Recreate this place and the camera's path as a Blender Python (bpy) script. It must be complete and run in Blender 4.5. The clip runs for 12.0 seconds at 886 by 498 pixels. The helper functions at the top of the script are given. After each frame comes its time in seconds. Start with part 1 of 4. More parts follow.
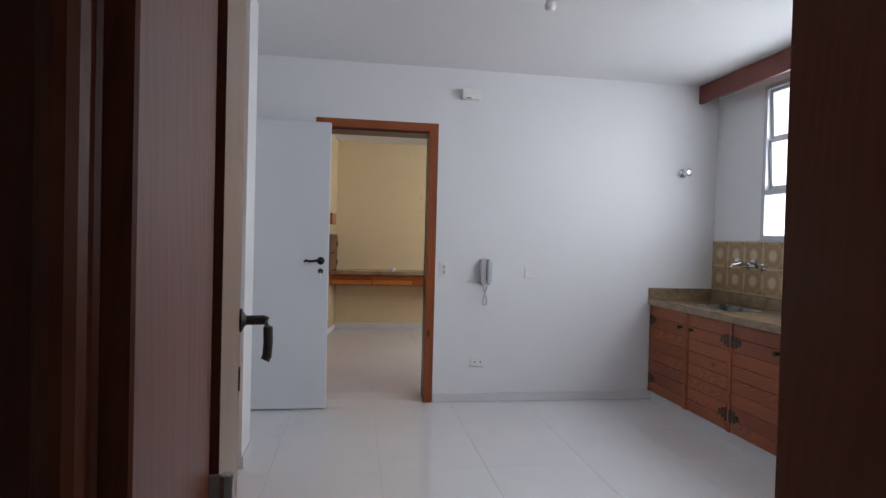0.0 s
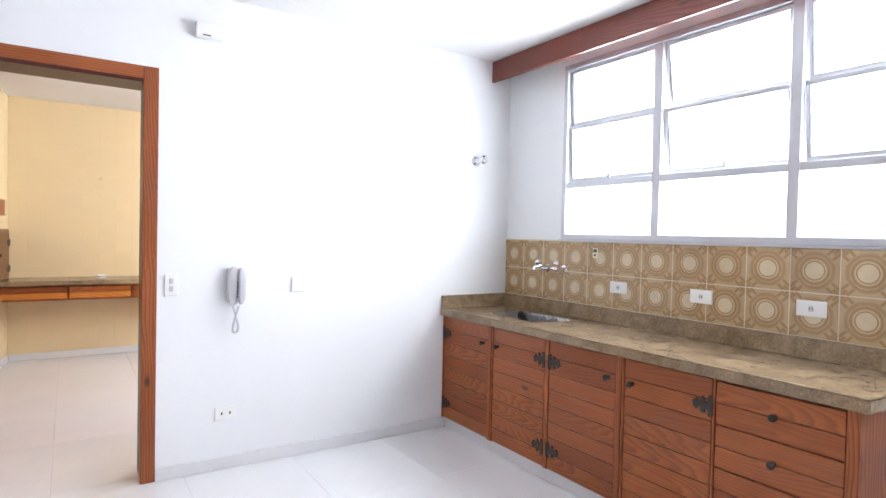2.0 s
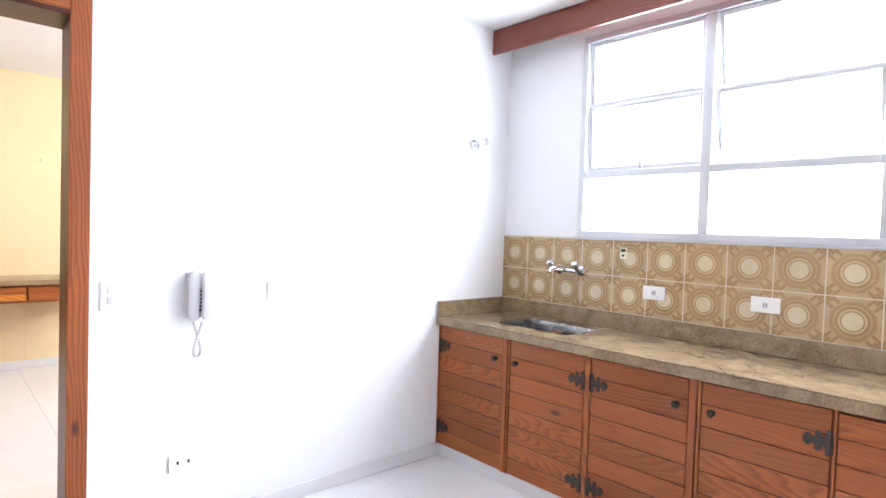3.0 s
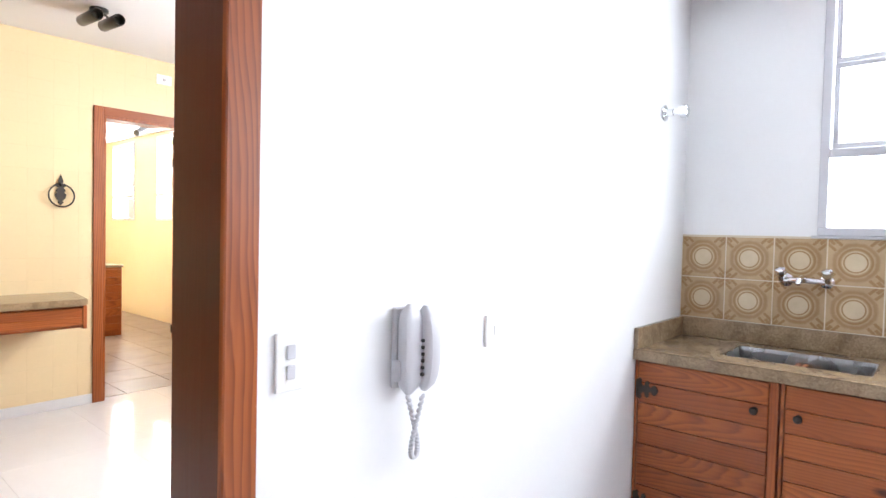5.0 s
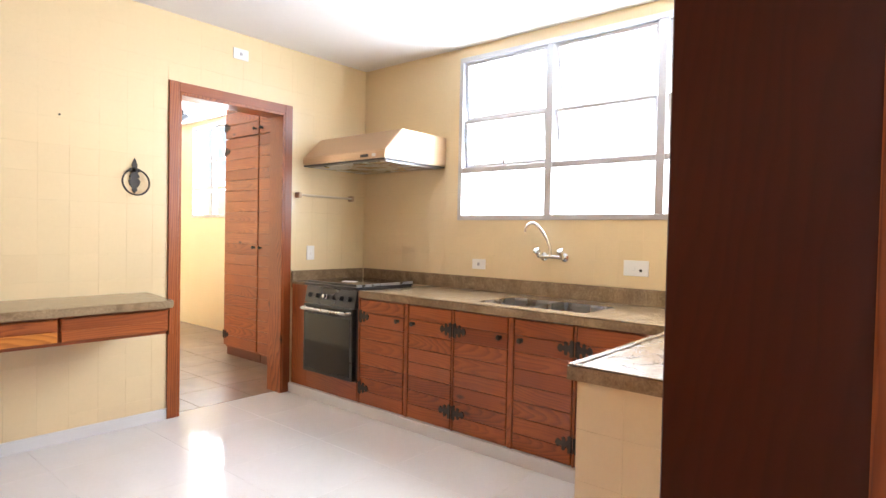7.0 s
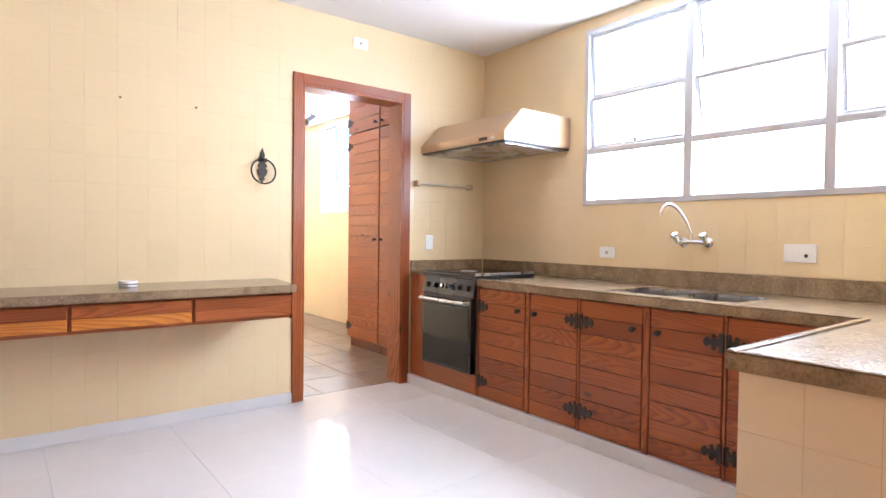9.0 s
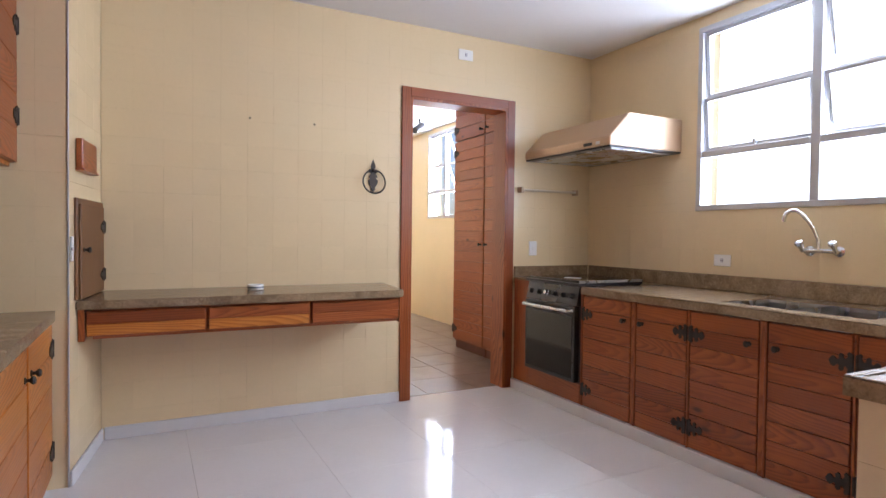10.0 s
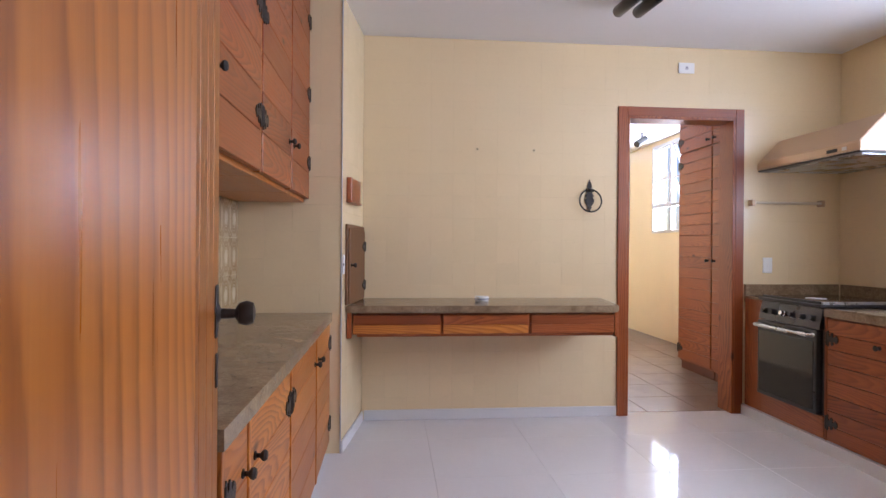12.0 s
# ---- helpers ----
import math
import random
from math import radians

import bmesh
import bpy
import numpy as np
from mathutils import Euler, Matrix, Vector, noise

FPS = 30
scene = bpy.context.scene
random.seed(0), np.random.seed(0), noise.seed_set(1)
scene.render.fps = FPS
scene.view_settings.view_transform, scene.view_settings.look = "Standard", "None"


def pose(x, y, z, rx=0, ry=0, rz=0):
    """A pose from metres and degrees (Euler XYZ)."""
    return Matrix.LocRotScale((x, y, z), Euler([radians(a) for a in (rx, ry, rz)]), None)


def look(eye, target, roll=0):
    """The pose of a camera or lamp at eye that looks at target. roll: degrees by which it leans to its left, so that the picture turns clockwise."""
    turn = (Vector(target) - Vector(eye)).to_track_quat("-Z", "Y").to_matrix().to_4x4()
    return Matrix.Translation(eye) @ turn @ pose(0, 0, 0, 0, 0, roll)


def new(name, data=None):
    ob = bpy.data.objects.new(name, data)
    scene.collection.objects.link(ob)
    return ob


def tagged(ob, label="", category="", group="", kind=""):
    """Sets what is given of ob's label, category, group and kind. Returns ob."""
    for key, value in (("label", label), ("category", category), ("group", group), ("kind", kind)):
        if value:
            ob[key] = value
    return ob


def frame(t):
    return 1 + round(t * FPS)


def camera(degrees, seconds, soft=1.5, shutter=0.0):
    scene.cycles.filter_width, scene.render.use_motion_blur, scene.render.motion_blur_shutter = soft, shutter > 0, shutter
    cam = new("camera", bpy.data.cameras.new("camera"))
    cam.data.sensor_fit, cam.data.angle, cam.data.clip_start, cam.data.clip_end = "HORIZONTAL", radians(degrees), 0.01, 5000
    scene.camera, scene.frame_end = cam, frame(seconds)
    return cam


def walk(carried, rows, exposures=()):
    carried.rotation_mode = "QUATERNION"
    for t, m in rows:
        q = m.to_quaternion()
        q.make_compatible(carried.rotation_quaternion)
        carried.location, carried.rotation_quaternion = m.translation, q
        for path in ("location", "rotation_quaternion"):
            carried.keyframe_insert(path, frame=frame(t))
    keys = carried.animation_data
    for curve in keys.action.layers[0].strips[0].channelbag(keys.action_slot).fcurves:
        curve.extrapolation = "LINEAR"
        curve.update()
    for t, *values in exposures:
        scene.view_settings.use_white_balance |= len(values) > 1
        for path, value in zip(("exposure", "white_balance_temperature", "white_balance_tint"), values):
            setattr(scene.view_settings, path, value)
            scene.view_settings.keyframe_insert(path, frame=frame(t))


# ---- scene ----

cam = camera(75.3, 12.0)
PATH = [
    (0, (-0.613, -4.386, 1.266), (-0.310, -2.409, 1.231), 1.5),
    (0.5, (-0.462, -4.130, 1.310), (0.057, -2.199, 1.260), 1.4),
    (1, (-0.408, -3.848, 1.350), (0.340, -1.995, 1.284), 1.6),
    (1.5, (-0.354, -3.574, 1.343), (0.591, -1.812, 1.283), 1.5),
    (2, (-0.390, -3.300, 1.321), (0.706, -1.628, 1.275), 1.3),
    (2.5, (-0.435, -2.915, 1.310), (0.807, -1.348, 1.263), 1.5),
    (2.7, (-0.442, -2.747, 1.327), (0.843, -1.215, 1.270), 1.7),
    (4.3, (-0.551, -1.533, 1.297), (0.931, -0.191, 1.254), 1.5),
    (4.5, (-0.554, -1.380, 1.296), (0.939, -0.051, 1.248), 1.5),
    (5, (-0.584, -0.967, 1.293), (0.926, 0.344, 1.236), 1.3),
    (5.5, (-0.684, -0.574, 1.292), (0.841, 0.707, 1.230), 1.3),
    (6, (-0.705, -0.320, 1.304), (0.844, 0.957, 1.227), 1.0),
    (6.5, (-0.776, -0.153, 1.263), (0.761, 1.125, 1.206), 1.1),
    (8.3, (-0.692, 0.138, 1.100), (0.727, 1.525, 1.056), 0.7),
    (8.5, (-0.666, 0.138, 1.092), (0.700, 1.573, 1.049), 0.7),
    (9, (-0.633, 0.110, 1.100), (0.588, 1.678, 1.055), 0.7),
    (9.5, (-0.629, 0.071, 1.116), (0.437, 1.756, 1.071), 0.7),
    (10, (-0.644, 0.042, 1.138), (0.270, 1.820, 1.092), 0.7),
    (10.5, (-0.640, -0.012, 1.164), (0.101, 1.849, 1.122), 0.6),
    (11, (-0.672, -0.085, 1.175), (-0.101, 1.830, 1.147), 0.5),
    (11.5, (-0.680, -0.150, 1.186), (-0.274, 1.798, 1.162), 0.5),
    (12, (-0.672, -0.215, 1.158), (-0.498, 1.754, 1.154), 0.4),
]
EXPOSURES = [(0, -1.15, 6500, 19), (0.5, -1.25, 6500, 19), (1, -0.5, 6500, 19), (1.5, -0.1, 6500, 19), (2, 0.35, 6500, 19), (2.7, 0.75, 6500, 19), (4.5, 0.8, 6500, 19),
             (5, 0.55, 6500, 19), (5.5, -0.15, 6500, 19), (6, -0.8, 6500, 19), (6.5, -0.1, 6450, 19), (8.4, 0.75, 5850, 21), (9.5, 0.05, 5800, 23), (10.5, -0.75, 5800, 26),
             (11, -0.9, 5780, 27), (11.5, -0.8, 5750, 28), (12, -0.4, 5700, 28)]
walk(cam, [(t, look(eye, target, roll)) for t, eye, target, roll in PATH], EXPOSURES)

# ---- light: overcast sky, daylight through the windows of the east wall ----
world = bpy.data.worlds.new("world")
scene.world = world
world.use_nodes = True
wn = world.node_tree
sky = wn.nodes.new("ShaderNodeTexSky")
sky.sky_type, sky.sun_disc, sky.sun_elevation, sky.sun_rotation = "NISHITA", False, radians(55), radians(60)
wn.links.new(sky.outputs[0], wn.nodes["Background"].inputs[0])
wn.nodes["Background"].inputs[1].default_value = 0.12
sun = new("sun", bpy.data.lights.new("sun", "SUN"))
sun.data.energy, sun.data.angle, sun.data.color = 0.8, radians(20), (1, 0.97, 0.92)
sun.matrix_world = look((8, 4, 12), (0, 0, 0))


def window_light(y0, y1, z0, z1, watts, x=2.525):
    """The bright sky in a window's opening."""
    lamp = new("window_daylight", bpy.data.lights.new("window_daylight", "AREA"))
    lamp.data.shape, lamp.data.size, lamp.data.size_y = "RECTANGLE", abs(y1 - y0), z1 - z0
    lamp.data.energy, lamp.data.color = watts, (0.86, 0.955, 1.0)
    c = (x, (y0 + y1) / 2, (z0 + z1) / 2)
    lamp.matrix_world = look(c, (c[0] - 1, c[1], c[2]))
    return lamp


window_light(-3.44, -0.56, 1.32, 2.46, 125)
window_light(0.43, 2.63, 1.32, 2.50, 128, 2.68)
window_light(5.7, 7.2, 1.37, 2.52, 215, 2.95)
window_light(7.95, 8.8, 1.37, 2.52, 110, 2.95)


# ---- materials ----
class Mat:
    """A node material with short calls."""

    def __init__(self, name, rough=0.5, metal=0.0, spec=0.5):
        self.m = bpy.data.materials.new(name)
        self.m.use_nodes = True
        self.t = self.m.node_tree
        self.b = self.t.nodes["Principled BSDF"]
        self.b.inputs["Roughness"].default_value = rough
        self.b.inputs["Metallic"].default_value = metal
        self.b.inputs["Specular IOR Level"].default_value = spec

    def n(self, kind, **props):
        node = self.t.nodes.new("ShaderNode" + kind)
        for k, v in props.items():
            if k == "op":
                node.operation = v
            elif k == "blend":
                node.data_type = "RGBA"
                node.blend_type = v
        return node

    def link(self, a, b):
        self.t.links.new(a, b)

    def math(self, op, a, b=None):
        node = self.n("Math", op=op)
        for i, v in enumerate((a, b)):
            if v is None:
                continue
            if isinstance(v, (int, float)):
                node.inputs[i].default_value = v
            else:
                self.link(v, node.inputs[i])
        return node.outputs[0]

    def coords(self, scale=(1, 1, 1), spread=9.0):
        """Object coordinates, shifted at random from object to object."""
        tc, info, mp = self.n("TexCoord"), self.n("ObjectInfo"), self.n("Mapping")
        mp.inputs["Scale"].default_value = scale
        mul = self.math("MULTIPLY", info.outputs["Random"], spread)
        comb = self.n("CombineXYZ")
        for i in range(3):
            self.link(mul, comb.inputs[i])
        self.link(tc.outputs["Object"], mp.inputs["Vector"])
        self.link(comb.outputs[0], mp.inputs["Location"])
        return mp.outputs[0]

    def noise(self, vec, scale, detail=4.0, rough=0.55, distort=0.0):
        node = self.n("TexNoise")
        self.link(vec, node.inputs["Vector"])
        node.inputs["Scale"].default_value = scale
        node.inputs["Detail"].default_value = detail
        node.inputs["Roughness"].default_value = rough
        node.inputs["Distortion"].default_value = distort
        return node.outputs["Fac"]

    def ramp(self, fac, stops, constant=False):
        node = self.n("ValToRGB")
        if constant:
            node.color_ramp.interpolation = "CONSTANT"
        e = node.color_ramp.elements
        while len(e) < len(stops):
            e.new(0.5)
        for el, (p, c) in zip(e, stops):
            el.position, el.color = p, (*c, 1)
        self.link(fac, node.inputs[0])
        return node.outputs[0]

    def mix(self, a, b, fac, blend="MIX"):
        node = self.n("Mix", blend=blend)
        for v, i in ((a, 6), (b, 7), (fac, 0)):
            if isinstance(v, (int, float)):
                node.inputs[i].default_value = v
            elif isinstance(v, tuple):
                node.inputs[i].default_value = (*v, 1)
            else:
                self.link(v, node.inputs[i])
        return node.outputs[2]

    def color(self, c):
        if isinstance(c, tuple):
            self.b.inputs["Base Color"].default_value = (*c, 1)
        else:
            self.link(c, self.b.inputs["Base Color"])
        return self

    def rough(self, fac, lo, hi):
        node = self.n("MapRange")
        node.inputs[3].default_value, node.inputs[4].default_value = lo, hi
        self.link(fac, node.inputs[0])
        self.link(node.outputs[0], self.b.inputs["Roughness"])
        return self

    def bump(self, fac, strength, dist=0.002):
        node = self.n("Bump")
        node.inputs["Strength"].default_value, node.inputs["Distance"].default_value = strength, dist
        self.link(fac, node.inputs["Height"])
        self.link(node.outputs[0], self.b.inputs["Normal"])
        return self


def plain(name, c, rough=0.5, metal=0.0, vary=0.06, scale=3.0, bump=0.0):
    """Paint, plastic, metal: one colour with soft blotches and fine grain."""
    m = Mat(name, rough, metal)
    v = m.coords()
    big, fine = m.noise(v, scale, 3), m.noise(v, scale * 40, 3)
    d = tuple(x * (1 - vary) for x in c)
    u = tuple(min(1, x * (1 + vary)) for x in c)
    m.color(m.mix(m.ramp(big, [(0.3, d), (0.7, u)]), m.ramp(fine, [(0.3, d), (0.7, u)]), 0.3))
    m.rough(big, max(0.03, rough - 0.07), rough + 0.07)
    if bump:
        m.bump(fine, bump)
    return m.m


def wood(name, axis, dark, mid, light, rough=0.32, fine=1.0, figure=1.0):
    """Varnished pine sawn from a log: year rings round a pith that runs slightly askew to the board's axis, so that
    some boards show flames and others straight lines; fibres, uneven tone and a few knots."""
    m = Mat(name, rough)
    tc, info, sep = m.n("TexCoord"), m.n("ObjectInfo"), m.n("SeparateXYZ")
    m.link(tc.outputs["Object"], sep.inputs[0])
    across, deep = ((2, 1), (2, 0), (0, 1))[axis]
    rnd = info.outputs["Random"]
    second = m.math("FRACT", m.math("MULTIPLY", rnd, 37.7))
    s = [5.0] * 3
    s[axis] = 1.1
    bend = m.math("SUBTRACT", m.noise(m.coords(tuple(s), 30), 1.0, 2, 0.5), 0.5)
    s = [26.0] * 3
    s[axis] = 3.0
    wave = m.math("SUBTRACT", m.noise(m.coords(tuple(s), 30), 1.0, 3, 0.6), 0.5)
    p = m.math("ADD", sep.outputs[across], m.math("MULTIPLY", m.math("SUBTRACT", rnd, 0.5), 0.14))
    p = m.math("ADD", p, m.math("MULTIPLY", bend, 0.05))
    askew = m.math("MULTIPLY", sep.outputs[axis], m.math("ADD", m.math("MULTIPLY", second, 0.12), 0.03))
    q = m.math("ADD", m.math("ADD", sep.outputs[deep], m.math("MULTIPLY", second, 0.09)), m.math("ADD", askew, m.math("MULTIPLY", bend, 0.15)))
    radius = m.math("SQRT", m.math("ADD", m.math("MULTIPLY", p, p), m.math("MULTIPLY", q, q)))
    rings = m.math("FRACT", m.math("ADD", m.math("MULTIPLY", radius, 78.0 * fine), m.math("MULTIPLY", wave, 1.3)))
    s2 = [110.0, 110.0, 110.0]
    s2[axis] = 2.5
    fibre = m.noise(m.coords(tuple(s2), 30), 1.0, 3)
    soft = tuple(0.7 * a + 0.3 * b for a, b in zip(mid, light))
    late = tuple(a * 0.6 + b * 0.4 for a, b in zip(dark, mid))
    base = m.ramp(rings, [(0.0, mid), (0.12, light), (0.5, soft), (0.78, late), (0.92, dark), (1.0, mid)])
    strength = m.math("MULTIPLY", m.math("ADD", m.math("MULTIPLY", second, 0.6), 0.4), figure)
    c = m.mix(soft, base, strength)
    c = m.mix(c, m.ramp(fibre, [(0.3, late), (0.65, light)]), 0.2)
    tone = m.noise(m.coords((1.6, 1.6, 1.6), 50), 1.0, 3)
    c = m.mix(c, m.ramp(tone, [(0.3, (0.66, 0.58, 0.55)), (0.7, (1, 1, 1))]), 0.7, "MULTIPLY")
    c = m.mix(c, m.ramp(rnd, [(0, (0.70, 0.62, 0.60)), (0.35, (0.95, 0.93, 0.92)), (1, (1.0, 1.0, 1.0))]), 0.85, "MULTIPLY")
    kv = [5.0, 5.0, 5.0]
    kv[axis] = 2.2
    vor = m.n("TexVoronoi")
    m.link(m.coords(tuple(kv), 40), vor.inputs["Vector"])
    vor.inputs["Scale"].default_value = 1.0
    knot = m.ramp(vor.outputs["Distance"], [(0.03, (1, 1, 1)), (0.09, (0, 0, 0))])
    c = m.mix(c, tuple(x * 0.45 for x in dark), knot)
    m.color(c).rough(fibre, rough - 0.07, rough + 0.12).bump(fibre, 0.12, 0.001)
    return m.m


RED = ((0.14, 0.026, 0.006), (0.335, 0.080, 0.017), (0.47, 0.137, 0.032))
HONEY = ((0.28, 0.068, 0.009), (0.55, 0.185, 0.026), (0.68, 0.265, 0.045))
DOORPINE = wood("door_pine_along_z", 2, (0.13, 0.022, 0.002), (0.38, 0.112, 0.009), (0.53, 0.195, 0.022), 0.28, 1.35, 1.05)
WOOD_X = wood("pine_along_x", 0, *RED, figure=0.8)
WOOD_Z = wood("pine_along_z", 2, *RED)
HONEY_X = wood("honey_pine_along_x", 0, *HONEY)
HONEY_Z = wood("honey_pine_along_z", 2, *HONEY)
DARKWOOD = wood("dark_stained_wood", 2, (0.075, 0.017, 0.007), (0.14, 0.034, 0.014), (0.19, 0.05, 0.021), 0.34, 1.0, 0.5)
TANDOOR = wood("tan_door_veneer", 2, (0.20, 0.12, 0.075), (0.25, 0.155, 0.10), (0.29, 0.185, 0.12), 0.4, 0.6, 0.5)
# deep red lining, its colour darkened further for the shade inside the doorway
LINING = wood("shaded_dark_red_lining", 2, (0.03, 0.004, 0.003), (0.058, 0.007, 0.0045), (0.08, 0.011, 0.006), 0.3, 1.0, 0.6)
CUPBOARD = wood("dull_brown_pine_along_z", 2, (0.10, 0.038, 0.011), (0.20, 0.088, 0.028), (0.27, 0.125, 0.043), 0.45)
DARKSTEEL = plain("dark_steel", (0.05, 0.048, 0.05), 0.3, 0.6, vary=0.1)
WHITE = plain("white_wall_paint", (0.80, 0.81, 0.82), 0.55, vary=0.02, scale=1.2, bump=0.06)
CEIL = plain("ceiling_paint", (0.80, 0.80, 0.80), 0.8, vary=0.02, scale=0.8, bump=0.05)
DOORWHITE = plain("white_door_paint", (0.72, 0.74, 0.77), 0.4, vary=0.02, scale=2)
YELLOW = plain("yellow_tile_paint", (0.78, 0.63, 0.388), 0.22, vary=0.035, scale=1.5)
GROUT = plain("yellow_grout", (0.66, 0.49, 0.22), 0.6, vary=0.05)
CREAM = plain("cream_wall_paint", (0.74, 0.66, 0.48), 0.4, vary=0.03)
TRIM = plain("grey_white_baseboard", (0.70, 0.70, 0.71), 0.35, vary=0.05, scale=4)
ALU = plain("brushed_aluminium", (0.55, 0.56, 0.59), 0.42, 0.6, vary=0.06, scale=6)
CHROME = plain("chrome", (0.75, 0.76, 0.78), 0.1, 1.0, vary=0.03)
STEEL = plain("stainless_steel", (0.55, 0.56, 0.57), 0.28, 1.0, vary=0.08, scale=8)
IRON = plain("black_wrought_iron", (0.04, 0.034, 0.03), 0.45, 0.5, vary=0.3, scale=30, bump=0.2)
PLASTIC = plain("white_plastic", (0.82, 0.82, 0.80), 0.3, vary=0.02)
GREYPLASTIC = plain("pale_grey_plastic", (0.55, 0.55, 0.58), 0.38, vary=0.03)
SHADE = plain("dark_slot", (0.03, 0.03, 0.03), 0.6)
BLUE = plain("blue_print", (0.04, 0.22, 0.5), 0.4)
ALMOND = plain("almond_enamel", (0.52, 0.36, 0.23), 0.32, 0.3, vary=0.03)
BLACKGLASS = plain("black_oven_glass", (0.012, 0.012, 0.014), 0.06)
BLACKMETAL = plain("black_enamel", (0.02, 0.02, 0.02), 0.3)
# the hall's dimness is partly put into this colour
DIMHALLPAINT = plain("dimmed_hall_paint", (0.6, 0.56, 0.5), 0.7)


def granite():
    m = Mat("brown_granite", 0.16)
    v = m.coords(spread=20)
    a, b, c = m.noise(v, 6, 5, 0.6, 1.5), m.noise(v, 75, 5, 0.7, 0.6), m.noise(v, 150, 2, 0.6)
    base = m.ramp(a, [(0.30, (0.17, 0.112, 0.062)), (0.5, (0.27, 0.188, 0.108)), (0.70, (0.38, 0.280, 0.168))])
    grain = m.ramp(b, [(0.35, (0.10, 0.065, 0.038)), (0.5, (0.25, 0.18, 0.11)), (0.66, (0.50, 0.40, 0.27))])
    col = m.mix(base, grain, 0.24)
    col = m.mix(col, m.ramp(c, [(0.36, (0.3, 0.25, 0.22)), (0.5, (1, 1, 1))]), 0.22, "MULTIPLY")
    m.color(col).rough(b, 0.14, 0.27)
    return m.m


def porcelain(name, c, rough):
    m = Mat(name, rough)
    v = m.coords(spread=15)
    a, b = m.noise(v, 2.2, 5, 0.6, 0.8), m.noise(v, 45, 3)
    d = tuple(x * 0.93 for x in c)
    m.color(m.mix(m.ramp(a, [(0.3, d), (0.7, c)]), m.ramp(b, [(0.3, d), (0.7, c)]), 0.35)).rough(a, rough - 0.025, rough + 0.06)
    return m.m


def terracotta():
    m = Mat("brown_floor_tile", 0.3)
    v = m.coords(spread=25)
    a, b = m.noise(v, 5, 5, 0.6), m.noise(v, 40, 3)
    c = m.mix(m.ramp(a, [(0.3, (0.13, 0.085, 0.055)), (0.7, (0.26, 0.18, 0.12))]), m.ramp(b, [(0.3, (0.15, 0.1, 0.06)), (0.7, (0.27, 0.19, 0.13))]), 0.3)
    m.color(c).rough(b, 0.22, 0.42)
    return m.m


def rosette(name, ground, ring, pale, half, oval=1.0):
    """A printed tile: pale disc in brown rings, eight-cornered frame and corner leaves. Tile plane is local x and z."""
    m = Mat(name, 0.22)
    tc, sep = m.n("TexCoord"), m.n("SeparateXYZ")
    m.link(tc.outputs["Object"], sep.inputs[0])
    x = m.math("ABSOLUTE", m.math("DIVIDE", sep.outputs[0], half))
    z = m.math("ABSOLUTE", m.math("DIVIDE", sep.outputs[2], half * oval))
    r = m.math("SQRT", m.math("ADD", m.math("MULTIPLY", x, x), m.math("MULTIPLY", z, z)))
    octo = m.math("MAXIMUM", m.math("MAXIMUM", x, z), m.math("MULTIPLY", m.math("ADD", x, z), 0.72))
    octo = m.math("ADD", m.math("MULTIPLY", octo, 0.45), m.math("MULTIPLY", r, 0.52))
    blot = m.math("MULTIPLY", m.math("SUBTRACT", m.noise(m.coords((1, 1, 1), 20), 90, 3), 0.5), 0.09)
    octo = m.math("ADD", octo, blot)
    disc = m.ramp(r, [(0.0, pale), (0.37, pale), (0.40, ring), (0.43, ring), (0.46, pale), (0.50, ground), (0.55, ring), (0.61, ring), (0.64, ground)])
    frame8 = m.ramp(octo, [(0.0, (1, 1, 1)), (0.62, (1, 1, 1)), (0.69, (0.15, 0.15, 0.15)), (0.76, (0.2, 0.2, 0.2)), (0.84, (1, 1, 1))])
    col = m.mix(ring, disc, frame8)
    # corner leaves: stripes across the corners
    diag = m.math("ADD", x, z)
    across = m.math("ABSOLUTE", m.math("SUBTRACT", x, z))
    leaf = m.math("MULTIPLY", m.math("GREATER_THAN", diag, 1.2), m.math("LESS_THAN", m.math("ABSOLUTE", m.math("SUBTRACT", across, 0.22)), 0.085))
    petal = m.math("MULTIPLY", m.math("GREATER_THAN", diag, 1.52), m.math("LESS_THAN", across, 0.1))
    col = m.mix(col, ring, m.math("MAXIMUM", leaf, petal))
    info = m.n("ObjectInfo")
    col = m.mix(col, m.ramp(info.outputs["Random"], [(0, (0.88, 0.86, 0.84)), (1, (1, 1, 1))]), 1.0, "MULTIPLY")
    stain = m.noise(m.coords((1, 1, 1), 20), 14, 4)
    col = m.mix(col, m.ramp(stain, [(0.3, (0.85, 0.82, 0.78)), (0.65, (1, 1, 1))]), 0.8, "MULTIPLY")
    m.color(col).rough(stain, 0.16, 0.3)
    m.bump(frame8, 0.2, 0.001)
    return m.m


def pane_glass():
    m = Mat("window_glass", 0.05)
    out = m.t.nodes["Material Output"]
    clear, gloss, mix = m.n("BsdfTransparent"), m.n("BsdfGlossy"), m.n("MixShader")
    clear.inputs[0].default_value = (0.95, 0.97, 0.97, 1)
    gloss.inputs["Roughness"].default_value = 0.05
    mix.inputs[0].default_value = 0.05
    m.link(clear.outputs[0], mix.inputs[1])
    m.link(gloss.outputs[0], mix.inputs[2])
    m.link(mix.outputs[0], out.inputs[0])
    return m.m


